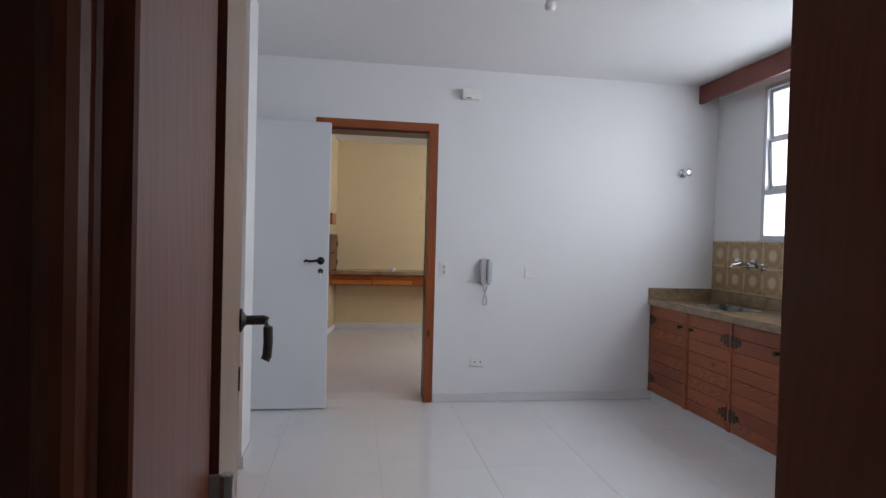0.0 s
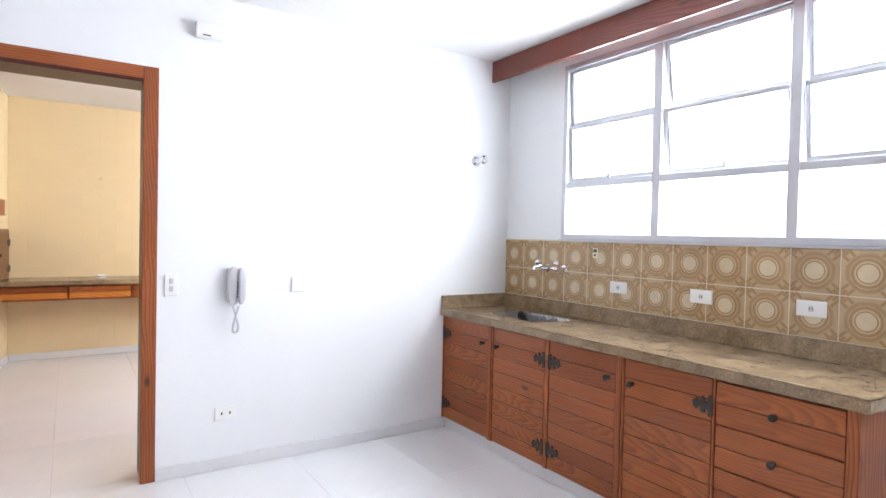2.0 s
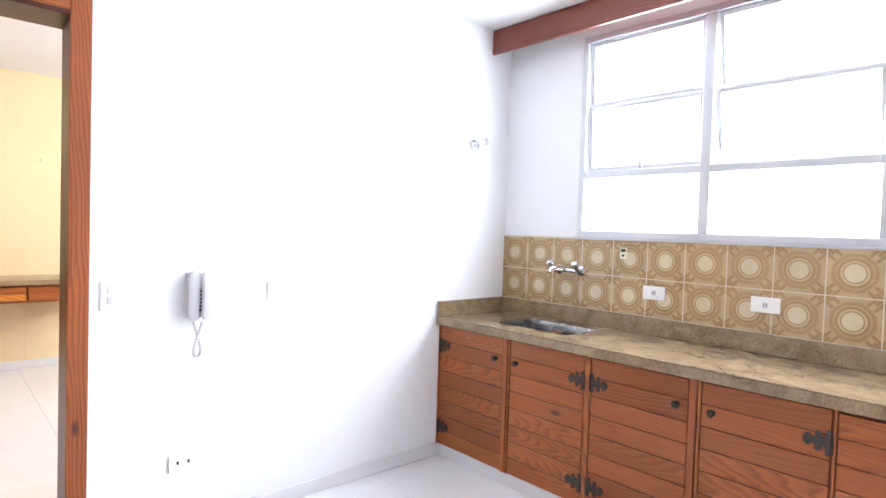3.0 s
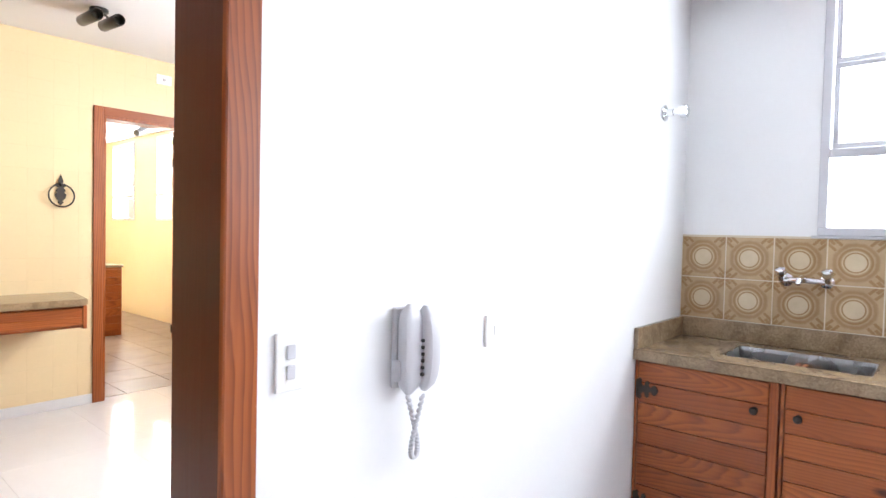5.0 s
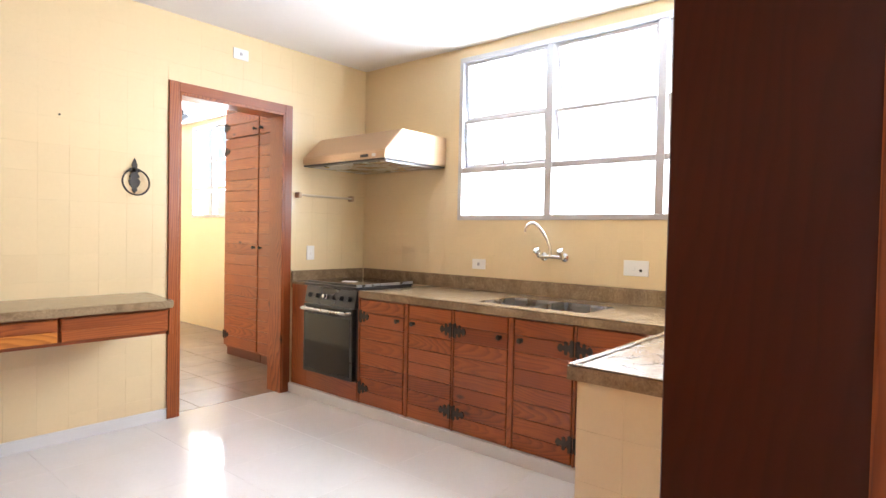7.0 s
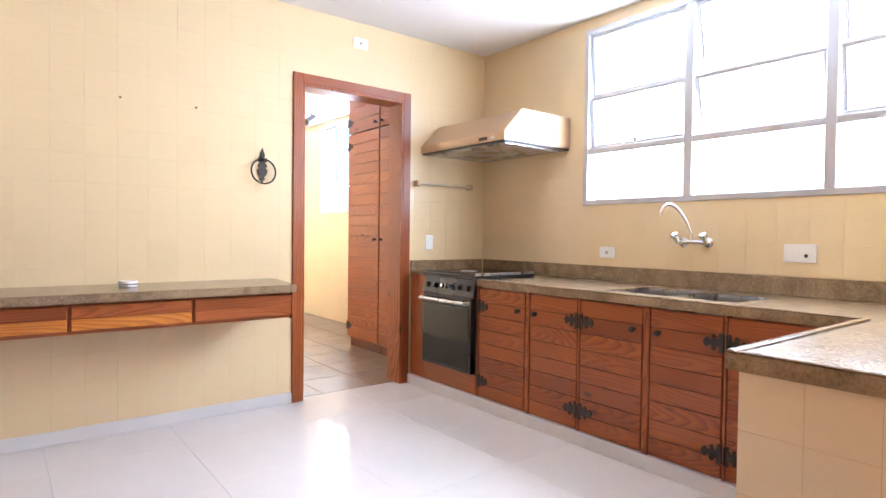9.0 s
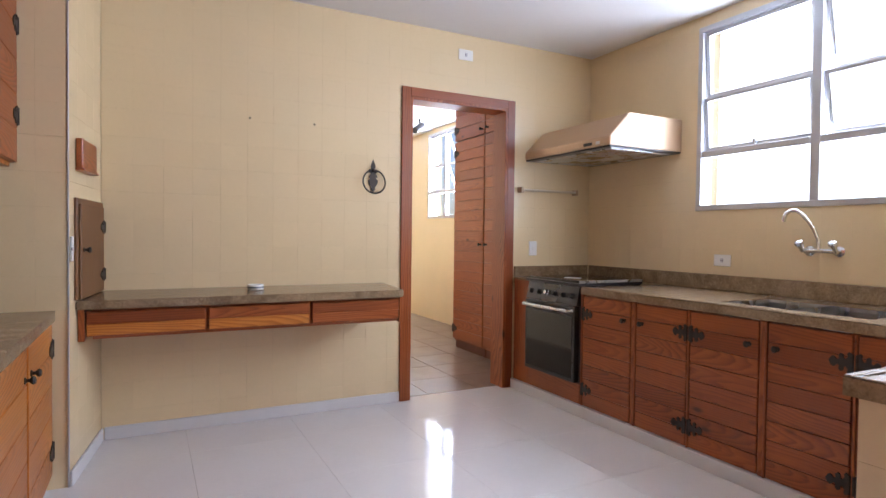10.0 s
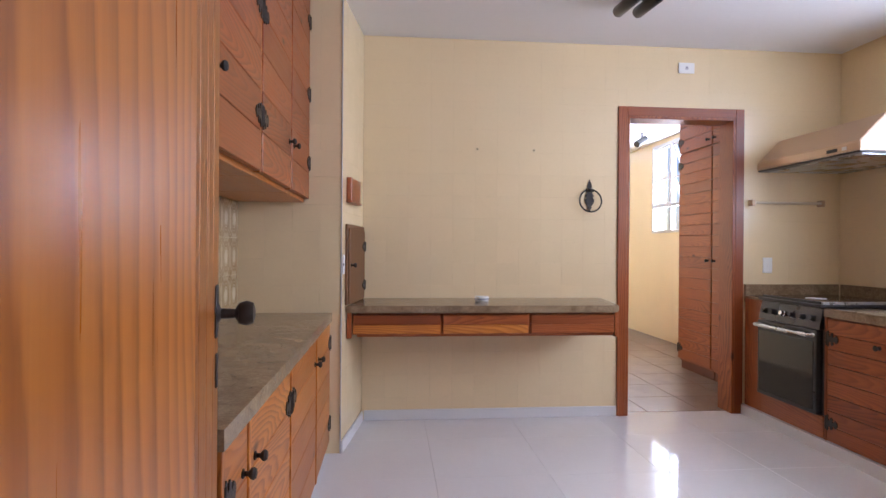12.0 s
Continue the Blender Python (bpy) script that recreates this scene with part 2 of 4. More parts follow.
GRANITE = granite()
FLOORTILE = porcelain("white_porcelain_floor", (0.78, 0.775, 0.78), 0.05)
FLOORJOINT = plain("floor_grout", (0.60, 0.59, 0.57), 0.7)
BROWNTILE = terracotta()
BROWNJOINT = plain("brown_grout", (0.12, 0.09, 0.07), 0.8)
ROSETTE = rosette("printed_rosette_tile", (0.52, 0.38, 0.215), (0.37, 0.23, 0.105), (0.68, 0.57, 0.38), 0.098)
OVALTILE = rosette("cream_relief_tile", (0.56, 0.44, 0.26), (0.38, 0.26, 0.12), (0.70, 0.60, 0.40), 0.073, 1.33)
GLASS = pane_glass()


# ---- building helpers ----
def box(bm, x0, x1, y0, y1, z0, z1, bevel=0.0, seg=1):
    lo = Vector((min(x0, x1), min(y0, y1), min(z0, z1)))
    hi = Vector((max(x0, x1), max(y0, y1), max(z0, z1)))
    m = Matrix.LocRotScale((lo + hi) / 2, None, hi - lo)
    vs = bmesh.ops.create_cube(bm, size=1, matrix=m)["verts"]
    if bevel:
        es = list({e for v in vs for e in v.link_edges})
        bmesh.ops.bevel(bm, geom=es, offset=bevel, segments=seg, affect="EDGES", profile=0.5)
    return bm


def boxed(*a, **k):
    return box(bmesh.new(), *a, **k)


def cyl(bm, a, b, r, r2=None, n=16):
    a, b = Vector(a), Vector(b)
    d = b - a
    m = Matrix.Translation((a + b) / 2) @ d.to_track_quat("Z", "Y").to_matrix().to_4x4()
    bmesh.ops.create_cone(bm, cap_ends=True, segments=n, radius1=r, radius2=r if r2 is None else r2, depth=d.length, matrix=m)
    return bm


def lathe(bm, profile, n=20, m=None):
    """Spins (radius, height) pairs about local z."""
    m = m or Matrix()
    rings = []
    for r, h in profile:
        rings.append([bm.verts.new(m @ Vector((r * math.cos(2 * math.pi * i / n), r * math.sin(2 * math.pi * i / n), h))) for i in range(n)])
    for a, b in zip(rings, rings[1:]):
        for i in range(n):
            bm.faces.new((a[i], a[(i + 1) % n], b[(i + 1) % n], b[i]))
    bm.faces.new(rings[0][::-1])
    bm.faces.new(rings[-1])
    return bm


def tube(bm, pts, r, n=10):
    """A round bar along points."""
    pts = [Vector(p) for p in pts]
    rings = []
    up = Vector((0.13, 0.31, 0.94))
    for i, p in enumerate(pts):
        d = (pts[min(i + 1, len(pts) - 1)] - pts[max(i - 1, 0)]).normalized()
        u = d.cross(up).normalized()
        w = u.cross(d)
        rings.append([bm.verts.new(p + r * (math.cos(2 * math.pi * k / n) * u + math.sin(2 * math.pi * k / n) * w)) for k in range(n)])
    for a, b in zip(rings, rings[1:]):
        for k in range(n):
            bm.faces.new((a[k], a[(k + 1) % n], b[(k + 1) % n], b[k]))
    bm.faces.new(rings[0][::-1])
    bm.faces.new(rings[-1])
    return bm


def prism(bm, outline, y0, y1):
    """Extrudes an outline in local x and z from y0 to y1."""
    a = [bm.verts.new((x, y0, z)) for x, z in outline]
    b = [bm.verts.new((x, y1, z)) for x, z in outline]
    n = len(outline)
    bm.faces.new(a)
    bm.faces.new(b[::-1])
    for i in range(n):
        bm.faces.new((a[i], b[i], b[(i + 1) % n], a[(i + 1) % n]))
    return bm


def to_mesh(name, bm, material, smooth=False):
    bmesh.ops.recalc_face_normals(bm, faces=bm.faces)
    me = bpy.data.meshes.new(name)
    bm.to_mesh(me)
    bm.free()
    me.materials.append(material)
    if smooth:
        me.shade_smooth()
        me.set_sharp_from_angle(angle=radians(35))
    return me


def part(name, bm, material, parent=None, label="", smooth=False):
    ob = new(name, to_mesh(name, bm, material, smooth))
    if parent:
        ob.parent = parent
    if label:
        ob["label"] = label
    return ob


def thing(name, m, label, category, group="", kind=""):
    ob = new(name)
    ob.empty_display_size = 0.05
    ob.matrix_world = m
    return tagged(ob, label, category, group, kind)


def structure(name, bm, material, label, category):
    return tagged(part(name, bm, material), label, category, kind="structure")


PIECES = {}


def piece(name, size, material, parent, loc, bevel=0.002, rot=None):
    """A cheap bevelled block of a size, centred on loc; alike blocks share one mesh."""
    key = (name, tuple(round(s, 4) for s in size), material.name, bevel)
    if key not in PIECES:
        sx, sy, sz = (s / 2 for s in size)
        PIECES[key] = to_mesh(name, boxed(-sx, sx, -sy, sy, -sz, sz, bevel=bevel), material)
    ob = new(name, PIECES[key])
    ob.parent = parent
    ob.matrix_basis = Matrix.LocRotScale(loc, rot, None)
    return ob


def wall_mesh(x0, x1, y0, y1, z0, z1, openings=(), along="x"):
    """A wall's block with openings (a0, a1, z0, z1) through it, built of butted blocks."""
    bm = bmesh.new()
    a0, a1 = (x0, x1) if along == "x" else (y0, y1)
    cuts = sorted({a0, a1, *[c for o in openings for c in o[:2]]})
    for c0, c1 in zip(cuts, cuts[1:]):
        mid = (c0 + c1) / 2
        holes = sorted((o[2], o[3]) for o in openings if o[0] < mid < o[1])
        z = z0
        spans = []
        for h0, h1 in holes:
            if h0 > z:
                spans.append((z, h0))
            z = h1
        if z < z1:
            spans.append((z, z1))
        for s0, s1 in spans:
            if along == "x":
                box(bm, c0, c1, y0, y1, s0, s1)
            else:
                box(bm, x0, x1, c0, c1, s0, s1)
    return bm


# ---- structure: kitchen annex with white walls (y < 0), yellow kitchen (y > 0.22), utility room beyond ----
EAST, EASTK, EASTU = 2.34, 2.545, 2.80
CEIL_A, CEIL_K = 2.58, 2.575
FAR = 3.655
PX, PY = -0.955, 3.04  # corner of the kitchen pier
W1 = (-3.44, -0.56, 1.316, 2.445)
# unseen opening added to let sky light into the hall
HALL_LIGHT_GAP = (-5.7, -4.5, 1.2, 2.4)
W2 = (0.43, 2.63, 1.32, 2.50)
W3 = (5.7, 7.2, 1.37, 2.52)
W4 = (7.95, 8.8, 1.37, 2.52)
D1 = (-0.86, -0.013, 0.0, 2.09)
D2 = (0.945, 1.743, 0.0, 2.09)
D0 = (-0.757, -0.16, 0.0, 2.09)

floor_a = structure("floor_annex", boxed(-2.3, EAST + 0.2, -6.6, 0.09, -0.1, -0.008), FLOORJOINT, "pale grout bed under white porcelain floor tiles", "floor")
floor_k = structure("floor_kitchen", boxed(-2.3, EASTK + 0.2, 0.09, FAR + 0.075, -0.1, -0.008), FLOORJOINT, "pale grout bed under glossy white kitchen floor tiles", "floor")
floor_u = structure("floor_utility", boxed(-2.3, EASTU + 0.2, FAR + 0.075, 9.6, -0.1, -0.008), BROWNJOINT, "brown grout bed under brown utility room tiles", "floor")
structure("wall_east_annex", wall_mesh(EAST, EAST + 0.2, -6.6, 0.09, 0, 2.9, [HALL_LIGHT_GAP, W1], "y"), WHITE, "white painted outer wall with a wide window and an added hall opening", "wall")
wall_ek = structure("wall_east_kitchen", wall_mesh(EASTK, EASTK + 0.2, 0.09, FAR + 0.075, 0, 2.9, [W2], "y"), YELLOW, "yellow kitchen outer wall with a wide window", "wall")
structure("wall_east_utility", wall_mesh(EASTU, EASTU + 0.2, FAR + 0.075, 9.6, 0, 2.9, [W3, W4], "y"), YELLOW, "yellow utility room outer wall with two windows", "wall")
structure("wall_partition_white", wall_mesh(-2.3, EAST, 0, 0.09, 0, 2.9, [D1]), WHITE, "plain white painted wall with the kitchen doorway", "wall")
structure("wall_partition_yellow", wall_mesh(-2.3, EASTK, 0.09, 0.22, 0, 2.9, [D1]), YELLOW, "yellow kitchen side of the dividing wall", "wall")
wall_far = structure("wall_far", wall_mesh(-2.3, EASTK, FAR + 0.006, FAR + 0.075, 0, 2.9, [D2]), YELLOW, "yellow tiled kitchen wall with the utility doorway", "wall")
structure("wall_far_utility", wall_mesh(-2.3, EASTU, FAR + 0.075, FAR + 0.15, 0, 2.9, [D2]), YELLOW, "yellow wall on the utility room side", "wall")
structure("wall_utility_end", boxed(-2.3, EASTU + 0.2, 9.6, 9.8, 0, 2.9), YELLOW, "yellow end wall of the utility room", "wall")
structure("wall_utility_side", boxed(0.2, 0.35, FAR + 0.15, 9.6, 0, 2.9), YELLOW, "yellow inner wall of the utility room", "wall")
structure("ceiling_annex", boxed(-2.3, EAST, -3.87, 0.0, CEIL_A, CEIL_A + 0.1), CEIL, "plain white painted ceiling", "ceiling")
structure("ceiling_kitchen", boxed(-2.3, EASTK, 0.22, FAR + 0.006, CEIL_K, CEIL_K + 0.1), CEIL, "plain white kitchen ceiling", "ceiling")
structure("ceiling_utility", boxed(0.35, EASTU, FAR + 0.15, 9.6, CEIL_K, CEIL_K + 0.1), CEIL, "plain white utility room ceiling", "ceiling")
structure("roof_slab", boxed(-2.5, EASTU + 0.2, -6.7, 9.8, 2.9, 3.0), CEIL, "concrete slab over the flat", "ceiling")
structure("wall_entry_room_side", wall_mesh(-2.3, EAST, -3.94, -3.87, 0, 2.9, [D0]), WHITE, "white wall round the entry door", "wall")
# out-of-view hall box, added to keep the light at the entry low
structure("wall_entry_hall_side", wall_mesh(-2.3, EAST, -4.03, -3.94, 0, 2.9, [D0]), DIMHALLPAINT, "unseen hall wall round the entry door, toned down for dimness", "wall")
structure("wall_hall_back", boxed(-2.3, EAST, -6.6, -6.4, 0, 2.9), DIMHALLPAINT, "unseen back wall added to close and dim the hall", "wall")
structure("ceiling_hall", boxed(-2.3, EAST, -6.4, -4.03, 2.55, 2.65), DIMHALLPAINT, "unseen ceiling added to close and dim the hall", "ceiling")
structure("wall_west", boxed(-2.5, -2.3, -6.6, 9.8, 0, 2.9), WHITE, "plain inner wall closing the flat", "wall")
structure("wall_recess_annex_back", boxed(-2.3, -1.75, -3.87, -1.2, 0, CEIL_A), WHITE, "white back wall of the cupboard recess", "wall")
structure("wall_pier_annex", boxed(-2.3, -1.19, -1.2, -0.95, 0, CEIL_A), WHITE, "white pier beside the cupboard recess", "wall")
structure("wall_side_annex", boxed(-2.3, -1.52, -0.95, 0, 0, CEIL_A), WHITE, "white side wall behind the open door", "wall")
structure("wall_recess_kitchen_back", boxed(-2.3, -1.53, 0.22, PY, 0, CEIL_K), CREAM, "cream back wall of the kitchen recess", "wall")
PIER = pose(PX, PY, 0, 0, 0, 82.1)  # the pier's face runs along local x, its front is local -y
pier_bm = prism(bmesh.new(), [(-2.3, PY + 0.006), (PX - 0.006, PY + 0.006), (-0.876, FAR + 0.006), (-2.3, FAR + 0.006)], 0, CEIL_K)
for v in pier_bm.verts:
    v.co = Vector((v.co.x, v.co.z, v.co.y))
pier_k = structure("wall_pier_kitchen", pier_bm, YELLOW, "yellow tiled pier beside the kitchen recess", "wall")
part("corner_strip", boxed(PX - 0.004, PX + 0.003, PY - 0.003, PY + 0.004, 0.0, CEIL_K, bevel=0.001), ALU, pier_k, "thin metal corner strip")
SKY = bpy.data.materials.new("overcast_sky_glow")
SKY.use_nodes = True
SKY.node_tree.nodes["Principled BSDF"].inputs["Base Color"].default_value = (0, 0, 0, 1)
SKY.node_tree.nodes["Principled BSDF"].inputs["Emission Color"].default_value = (0.96, 0.98, 1.0, 1)
SKY.node_tree.nodes["Principled BSDF"].inputs["Emission Strength"].default_value = 3.2
structure("backdrop", boxed(60, 60.2, -90, 100, -40, 60), SKY, "plain white overcast sky beyond the windows", "sky")


def baseboard(x0, x1, y0, y1, h=0.07):
    structure("baseboard", boxed(x0, x1, y0, y1, 0.0, h, bevel=0.003), TRIM, "low grey-white tiled baseboard", "baseboard")


baseboard(0.002, 1.80, -0.012, -0.0005)
baseboard(-1.519, -0.93, -0.012, -0.0005)
baseboard(-1.189, -1.178, -1.2, -0.95)
baseboard(-0.855, 0.883, FAR - 0.014, FAR - 0.002)
pb0 = thing("baseboard", PIER, "low grey-white tiled baseboard on the pier", "baseboard", kind="structure")
part("strip", boxed(0.004, 0.605, -0.014, -0.002, 0, 0.07, bevel=0.003), TRIM, pb0)
baseboard(1.805, 1.84, FAR - 0.014, FAR - 0.002)


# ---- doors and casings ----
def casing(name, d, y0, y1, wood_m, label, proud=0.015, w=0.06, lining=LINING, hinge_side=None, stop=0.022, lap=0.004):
    """Lining and architraves of a doorway in a wall from y0 to y1."""
    x0, x1, _, h = d
    t = thing(name, Matrix.Translation(((x0 + x1) / 2, y0, 0)), label, "door frame", kind="structure")
    c = (x0 + x1) / 2
    half = (x1 - x0) / 2
    a, b = -proud, y1 - y0 + proud
    part("jamb", boxed(-half - 0.001, -half + stop, a + 0.004, b - 0.004, 0, h, bevel=0.002), hinge_side or lining, t)
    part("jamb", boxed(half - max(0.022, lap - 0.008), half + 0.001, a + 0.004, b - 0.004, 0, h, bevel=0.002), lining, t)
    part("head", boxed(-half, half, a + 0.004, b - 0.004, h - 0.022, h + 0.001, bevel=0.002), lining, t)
    for ya, yb, over in ((a, 0.0 if lap < 0.01 else 0.014, lap), (b - proud, b, 0.004)):
        part("architrave", boxed(-half - w, -half + 0.004, ya, yb, 0, h + w, bevel=0.003), wood_m, t)
        part("architrave", boxed(half - over, half + (w if over < 0.01 else 0.015), ya, yb, 0, h + w, bevel=0.003), wood_m, t)
        part("architrave", boxed(-half + 0.004, half - over, ya, yb, h - 0.004, h + w - 0.0005, bevel=0.003), WOOD_X if wood_m is WOOD_Z else wood_m, t)
    return t


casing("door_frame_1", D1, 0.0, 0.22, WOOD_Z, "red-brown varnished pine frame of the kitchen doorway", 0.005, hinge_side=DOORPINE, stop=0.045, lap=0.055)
casing("door_frame_2", D2, FAR + 0.001, FAR + 0.15, WOOD_Z, "red-brown varnished pine frame of the utility doorway", lining=WOOD_Z)
casing("door_frame_3", D0, -4.03, -3.87, DARKWOOD, "dark stained frame of the entry door", lining=DARKWOOD)


def lever(parent, at, flip=1, side=-1, material=IRON):
    """A wrought lever on a rose with a key plate below; door face normal is local y times side."""
    x, y, z = at
    h = part("handle", lathe(bmesh.new(), [(0.026, 0), (0.028, 0.004), (0.018, 0.010), (0.011, 0.014), (0.010, 0.05)], 16,
             Matrix.Translation((x, y, z)) @ Matrix.Rotation(radians(90 if side < 0 else -90), 4, "X")), material, parent, "black iron lever handle", True)
    yy = y + side * 0.05
    tube_b = tube(bmesh.new(), [(x, yy, z), (x + flip * 0.03, yy + side * 0.006, z + 0.003), (x + flip * 0.07, yy + side * 0.004, z - 0.004), (x + flip * 0.10, yy, z + 0.004), (x + flip * 0.115, yy, z - 0.006)], 0.009, 10)
    part("lever", tube_b, material, h, smooth=True)
    part("key_plate", lathe(bmesh.new(), [(0.018, 0), (0.019, 0.003), (0.008, 0.006)], 14,
         Matrix.Translation((x, y, z - 0.075)) @ Matrix.Rotation(radians(90 if side < 0 else -90), 4, "X")), material, parent, smooth=True)
    return h


white_door = thing("door_1", pose(-1.50, -0.15, 0.0), "white painted flush door standing open with iron lever", "door", kind="structure")
part("leaf", boxed(0, 0.70, 0, 0.035, 0.012, 2.085, bevel=0.003), DOORWHITE, white_door)
lever(white_door, (0.645, 0.0, 1.085), -1, -1)
key = part("key", boxed(0.642, 0.648, -0.03, 0.0, 1.0, 1.012), STEEL, white_door)
part("key_tag", boxed(0.639, 0.651, -0.03, -0.026, 0.955, 0.999, bevel=0.002), PLASTIC, white_door)

# the plank door of the kitchen, standing open into it
plank_door = thing("door_2", pose(-0.87, 0.205, 0.0, 0, 0, 101), "honey pine plank door standing open with iron handle", "door", kind="structure")
part("leaf", boxed(0.062, 0.76, 0.008, 0.03, 0.012, 2.07), DOORPINE, plank_door)
piece("plank", (0.032, 0.010, 2.056), DOORPINE, plank_door, (0.0785, 0.003, 1.041), 0.002)
for i in range(1, 8):
    piece("plank", (0.0942, 0.010, 2.056), DOORPINE, plank_door, (0.0475 + i * 0.095, 0.003, 1.041), 0.002)
hk = part("handle", lathe(bmesh.new(), [(0.02, 0), (0.021, 0.004), (0.010, 0.010), (0.009, 0.035), (0.02, 0.042), (0.024, 0.055), (0.02, 0.068), (0.006, 0.072)], 16,
          Matrix.Translation((0.715, -0.002, 1.03)) @ Matrix.Rotation(radians(90), 4, "X")), IRON, plank_door, "black iron knob", True)
part("back_plate", boxed(0.695, 0.735, -0.006, -0.0015, 0.985, 1.085, bevel=0.002), IRON, plank_door)
part("bolt_plate", boxed(0.705, 0.725, -0.006, -0.0015, 0.89, 0.955, bevel=0.002), IRON, plank_door)

# the entry door, standing open into the annex
entry_door = thing("door_3", pose(-0.727, -3.845, 0.0, 0, 0, 99.4), "tan veneered entry door standing open with black lever", "door", kind="structure")
part("leaf", boxed(0.0, 0.77, 0.004, 0.044, 0.012, 2.085, bevel=0.002), TANDOOR, entry_door)
part("edge_strip", boxed(-0.004, 0.0, 0.003, 0.045, 0.012, 2.085), DARKWOOD, entry_door, "dark red edge strip")
part("latch_plate", boxed(0.7702, 0.773, 0.012, 0.036, 0.98, 1.16, bevel=0.001), IRON, entry_door)
eh = part("handle", lathe(bmesh.new(), [(0.024, 0), (0.026, 0.004), (0.014, 0.010), (0.010, 0.014), (0.010, 0.05)], 16,
          Matrix.Translation((0.715, 0.004, 1.085)) @ Matrix.Rotation(radians(90), 4, "X")), IRON, entry_door, "black lever handle hanging down", True)
part("lever", tube(bmesh.new(), [(0.715, -0.038, 1.087), (0.715, -0.049, 1.084), (0.713, -0.053, 1.07), (0.708, -0.054, 1.04), (0.704, -0.052, 1.01), (0.703, -0.048, 1.002)], 0.010, 10), IRON, eh, smooth=True)
part("key_plate", boxed(0.70, 0.73, 0.0005, 0.0038, 0.94, 0.985, bevel=0.001), IRON, entry_door)
for x in (-0.757 - 0.012, -0.16 + 0.012):
    structure("trim_bead", cyl(bmesh.new(), (x, -4.048, 0.0), (x, -4.048, 2.09), 0.014, n=14), DARKWOOD, "rounded dark bead along the entry door frame", "trim")
for z in (0.25, 1.0, 1.8):
    hg = part("hinge", boxed(-0.007, -0.004, 0.0, 0.038, z - 0.05, z + 0.05, bevel=0.001), STEEL, entry_door)
    part("barrel", cyl(bmesh.new(), (-0.008, -0.004, z - 0.05), (-0.008, -0.004, z + 0.05), 0.006, n=10), STEEL, hg, smooth=True)


# ---- windows ----
def window(name, w, cols, x, label, open_deg=9, rows=(0.305, 0.615)):
    """Aluminium window in the east wall: fixed panes below, two rows of hinged sashes above. Local x runs south (to -y), local y outwards."""
    y0, y1, z0, z1 = w
    W, H = y1 - y0, z1 - z0
    t = thing(name, pose(x, y1, z0, 0, 0, -90), label, "window", kind="structure")
    f = 0.035
    fr = part("window_frame", boxed(0, W, -0.012, 0.05, 0, f, bevel=0.003), ALU, t)
    part("frame_bar", boxed(0, W, -0.012, 0.05, H - f, H, bevel=0.003), ALU, fr)
    part("frame_bar", boxed(0, f, -0.012, 0.05, f, H - f, bevel=0.003), ALU, fr)
    part("frame_bar", boxed(W - f, W, -0.012, 0.05, f, H - f, bevel=0.003), ALU, fr)
    r1, r2 = H * rows[0], H * rows[1]
    edges = [0.0, *cols, W]
    for c in cols:
        part("mullion", boxed(c - 0.026, c + 0.026, -0.010, 0.05, f, H - f, bevel=0.003), ALU, t)
    for k, (a, b) in enumerate(zip(edges, edges[1:])):
        a2, b2 = a + (f if k == 0 else 0.026), b - (f if k == len(edges) - 2 else 0.026)
        part("transom", boxed(a2, b2, -0.008, 0.05, r1 - 0.02, r1 + 0.02, bevel=0.003), ALU, t)
        p = part("pane", boxed(a2, b2, 0.018, 0.022, f, r1 - 0.02), GLASS, t)
        p.visible_shadow = False
        for q, (s0, s1) in enumerate(((r1 + 0.022, r2), (r2, H - f))):
            tilt = open_deg * (0.35 if k == 0 else 1.0 if k % 2 else 0.6)
            me_b = bmesh.new()
            w2, h2 = b2 - a2 - 0.006, s1 - s0 - 0.004
            g = 0.022
            box(me_b, 0, w2, -0.01, 0.012, -g, 0, bevel=0.002)
            box(me_b, 0, w2, -0.01, 0.012, -h2, -h2 + g, bevel=0.002)
            box(me_b, 0, g, -0.01, 0.012, -h2 + g, -g, bevel=0.002)
            box(me_b, w2 - g, w2, -0.01, 0.012, -h2 + g, -g, bevel=0.002)
            s = part("sash", me_b, ALU, t)
            s.matrix_basis = pose(a2 + 0.003, 0.02, s1 - 0.002, tilt, 0, 0)
            p = part("pane", boxed(g, w2 - g, -0.001, 0.003, -h2 + g, -g), GLASS, s)
            p.visible_shadow = False
            # stay arm at the side and catch at the bottom
            part("stay", boxed(0.003, 0.011, -0.016, -0.0105, -h2 * 0.8, -g, bevel=0.001), ALU, s)
            if q == 0:
                part("catch", boxed(w2 / 2 - 0.012, w2 / 2 + 0.012, -0.03, -0.0105, -h2 + 0.004, -h2 + 0.04, bevel=0.004), ALU, s)
    return t


window("window_1", W1, [0.716, 1.437, 2.16], EAST + 0.0, "wide grey aluminium window with tilted awning sashes", rows=(0.31, 0.65))
window("window_2", W2, [0.748, 1.473], EASTK, "wide grey aluminium kitchen window with tilted sashes", 12)
window("window_3", W3, [0.5, 1.0], EASTU, "grey aluminium utility window with open sashes", 20)
window("window_4", W4, [0.43], EASTU, "grey aluminium utility window with open sashes", 20)
structure("window_sill_1", boxed(EAST - 0.018, EAST - 0.0005, W1[0] - 0.02, W1[1] + 0.02, W1[2] - 0.012, W1[2], bevel=0.002), ALU, "narrow aluminium sill under the window", "sill")

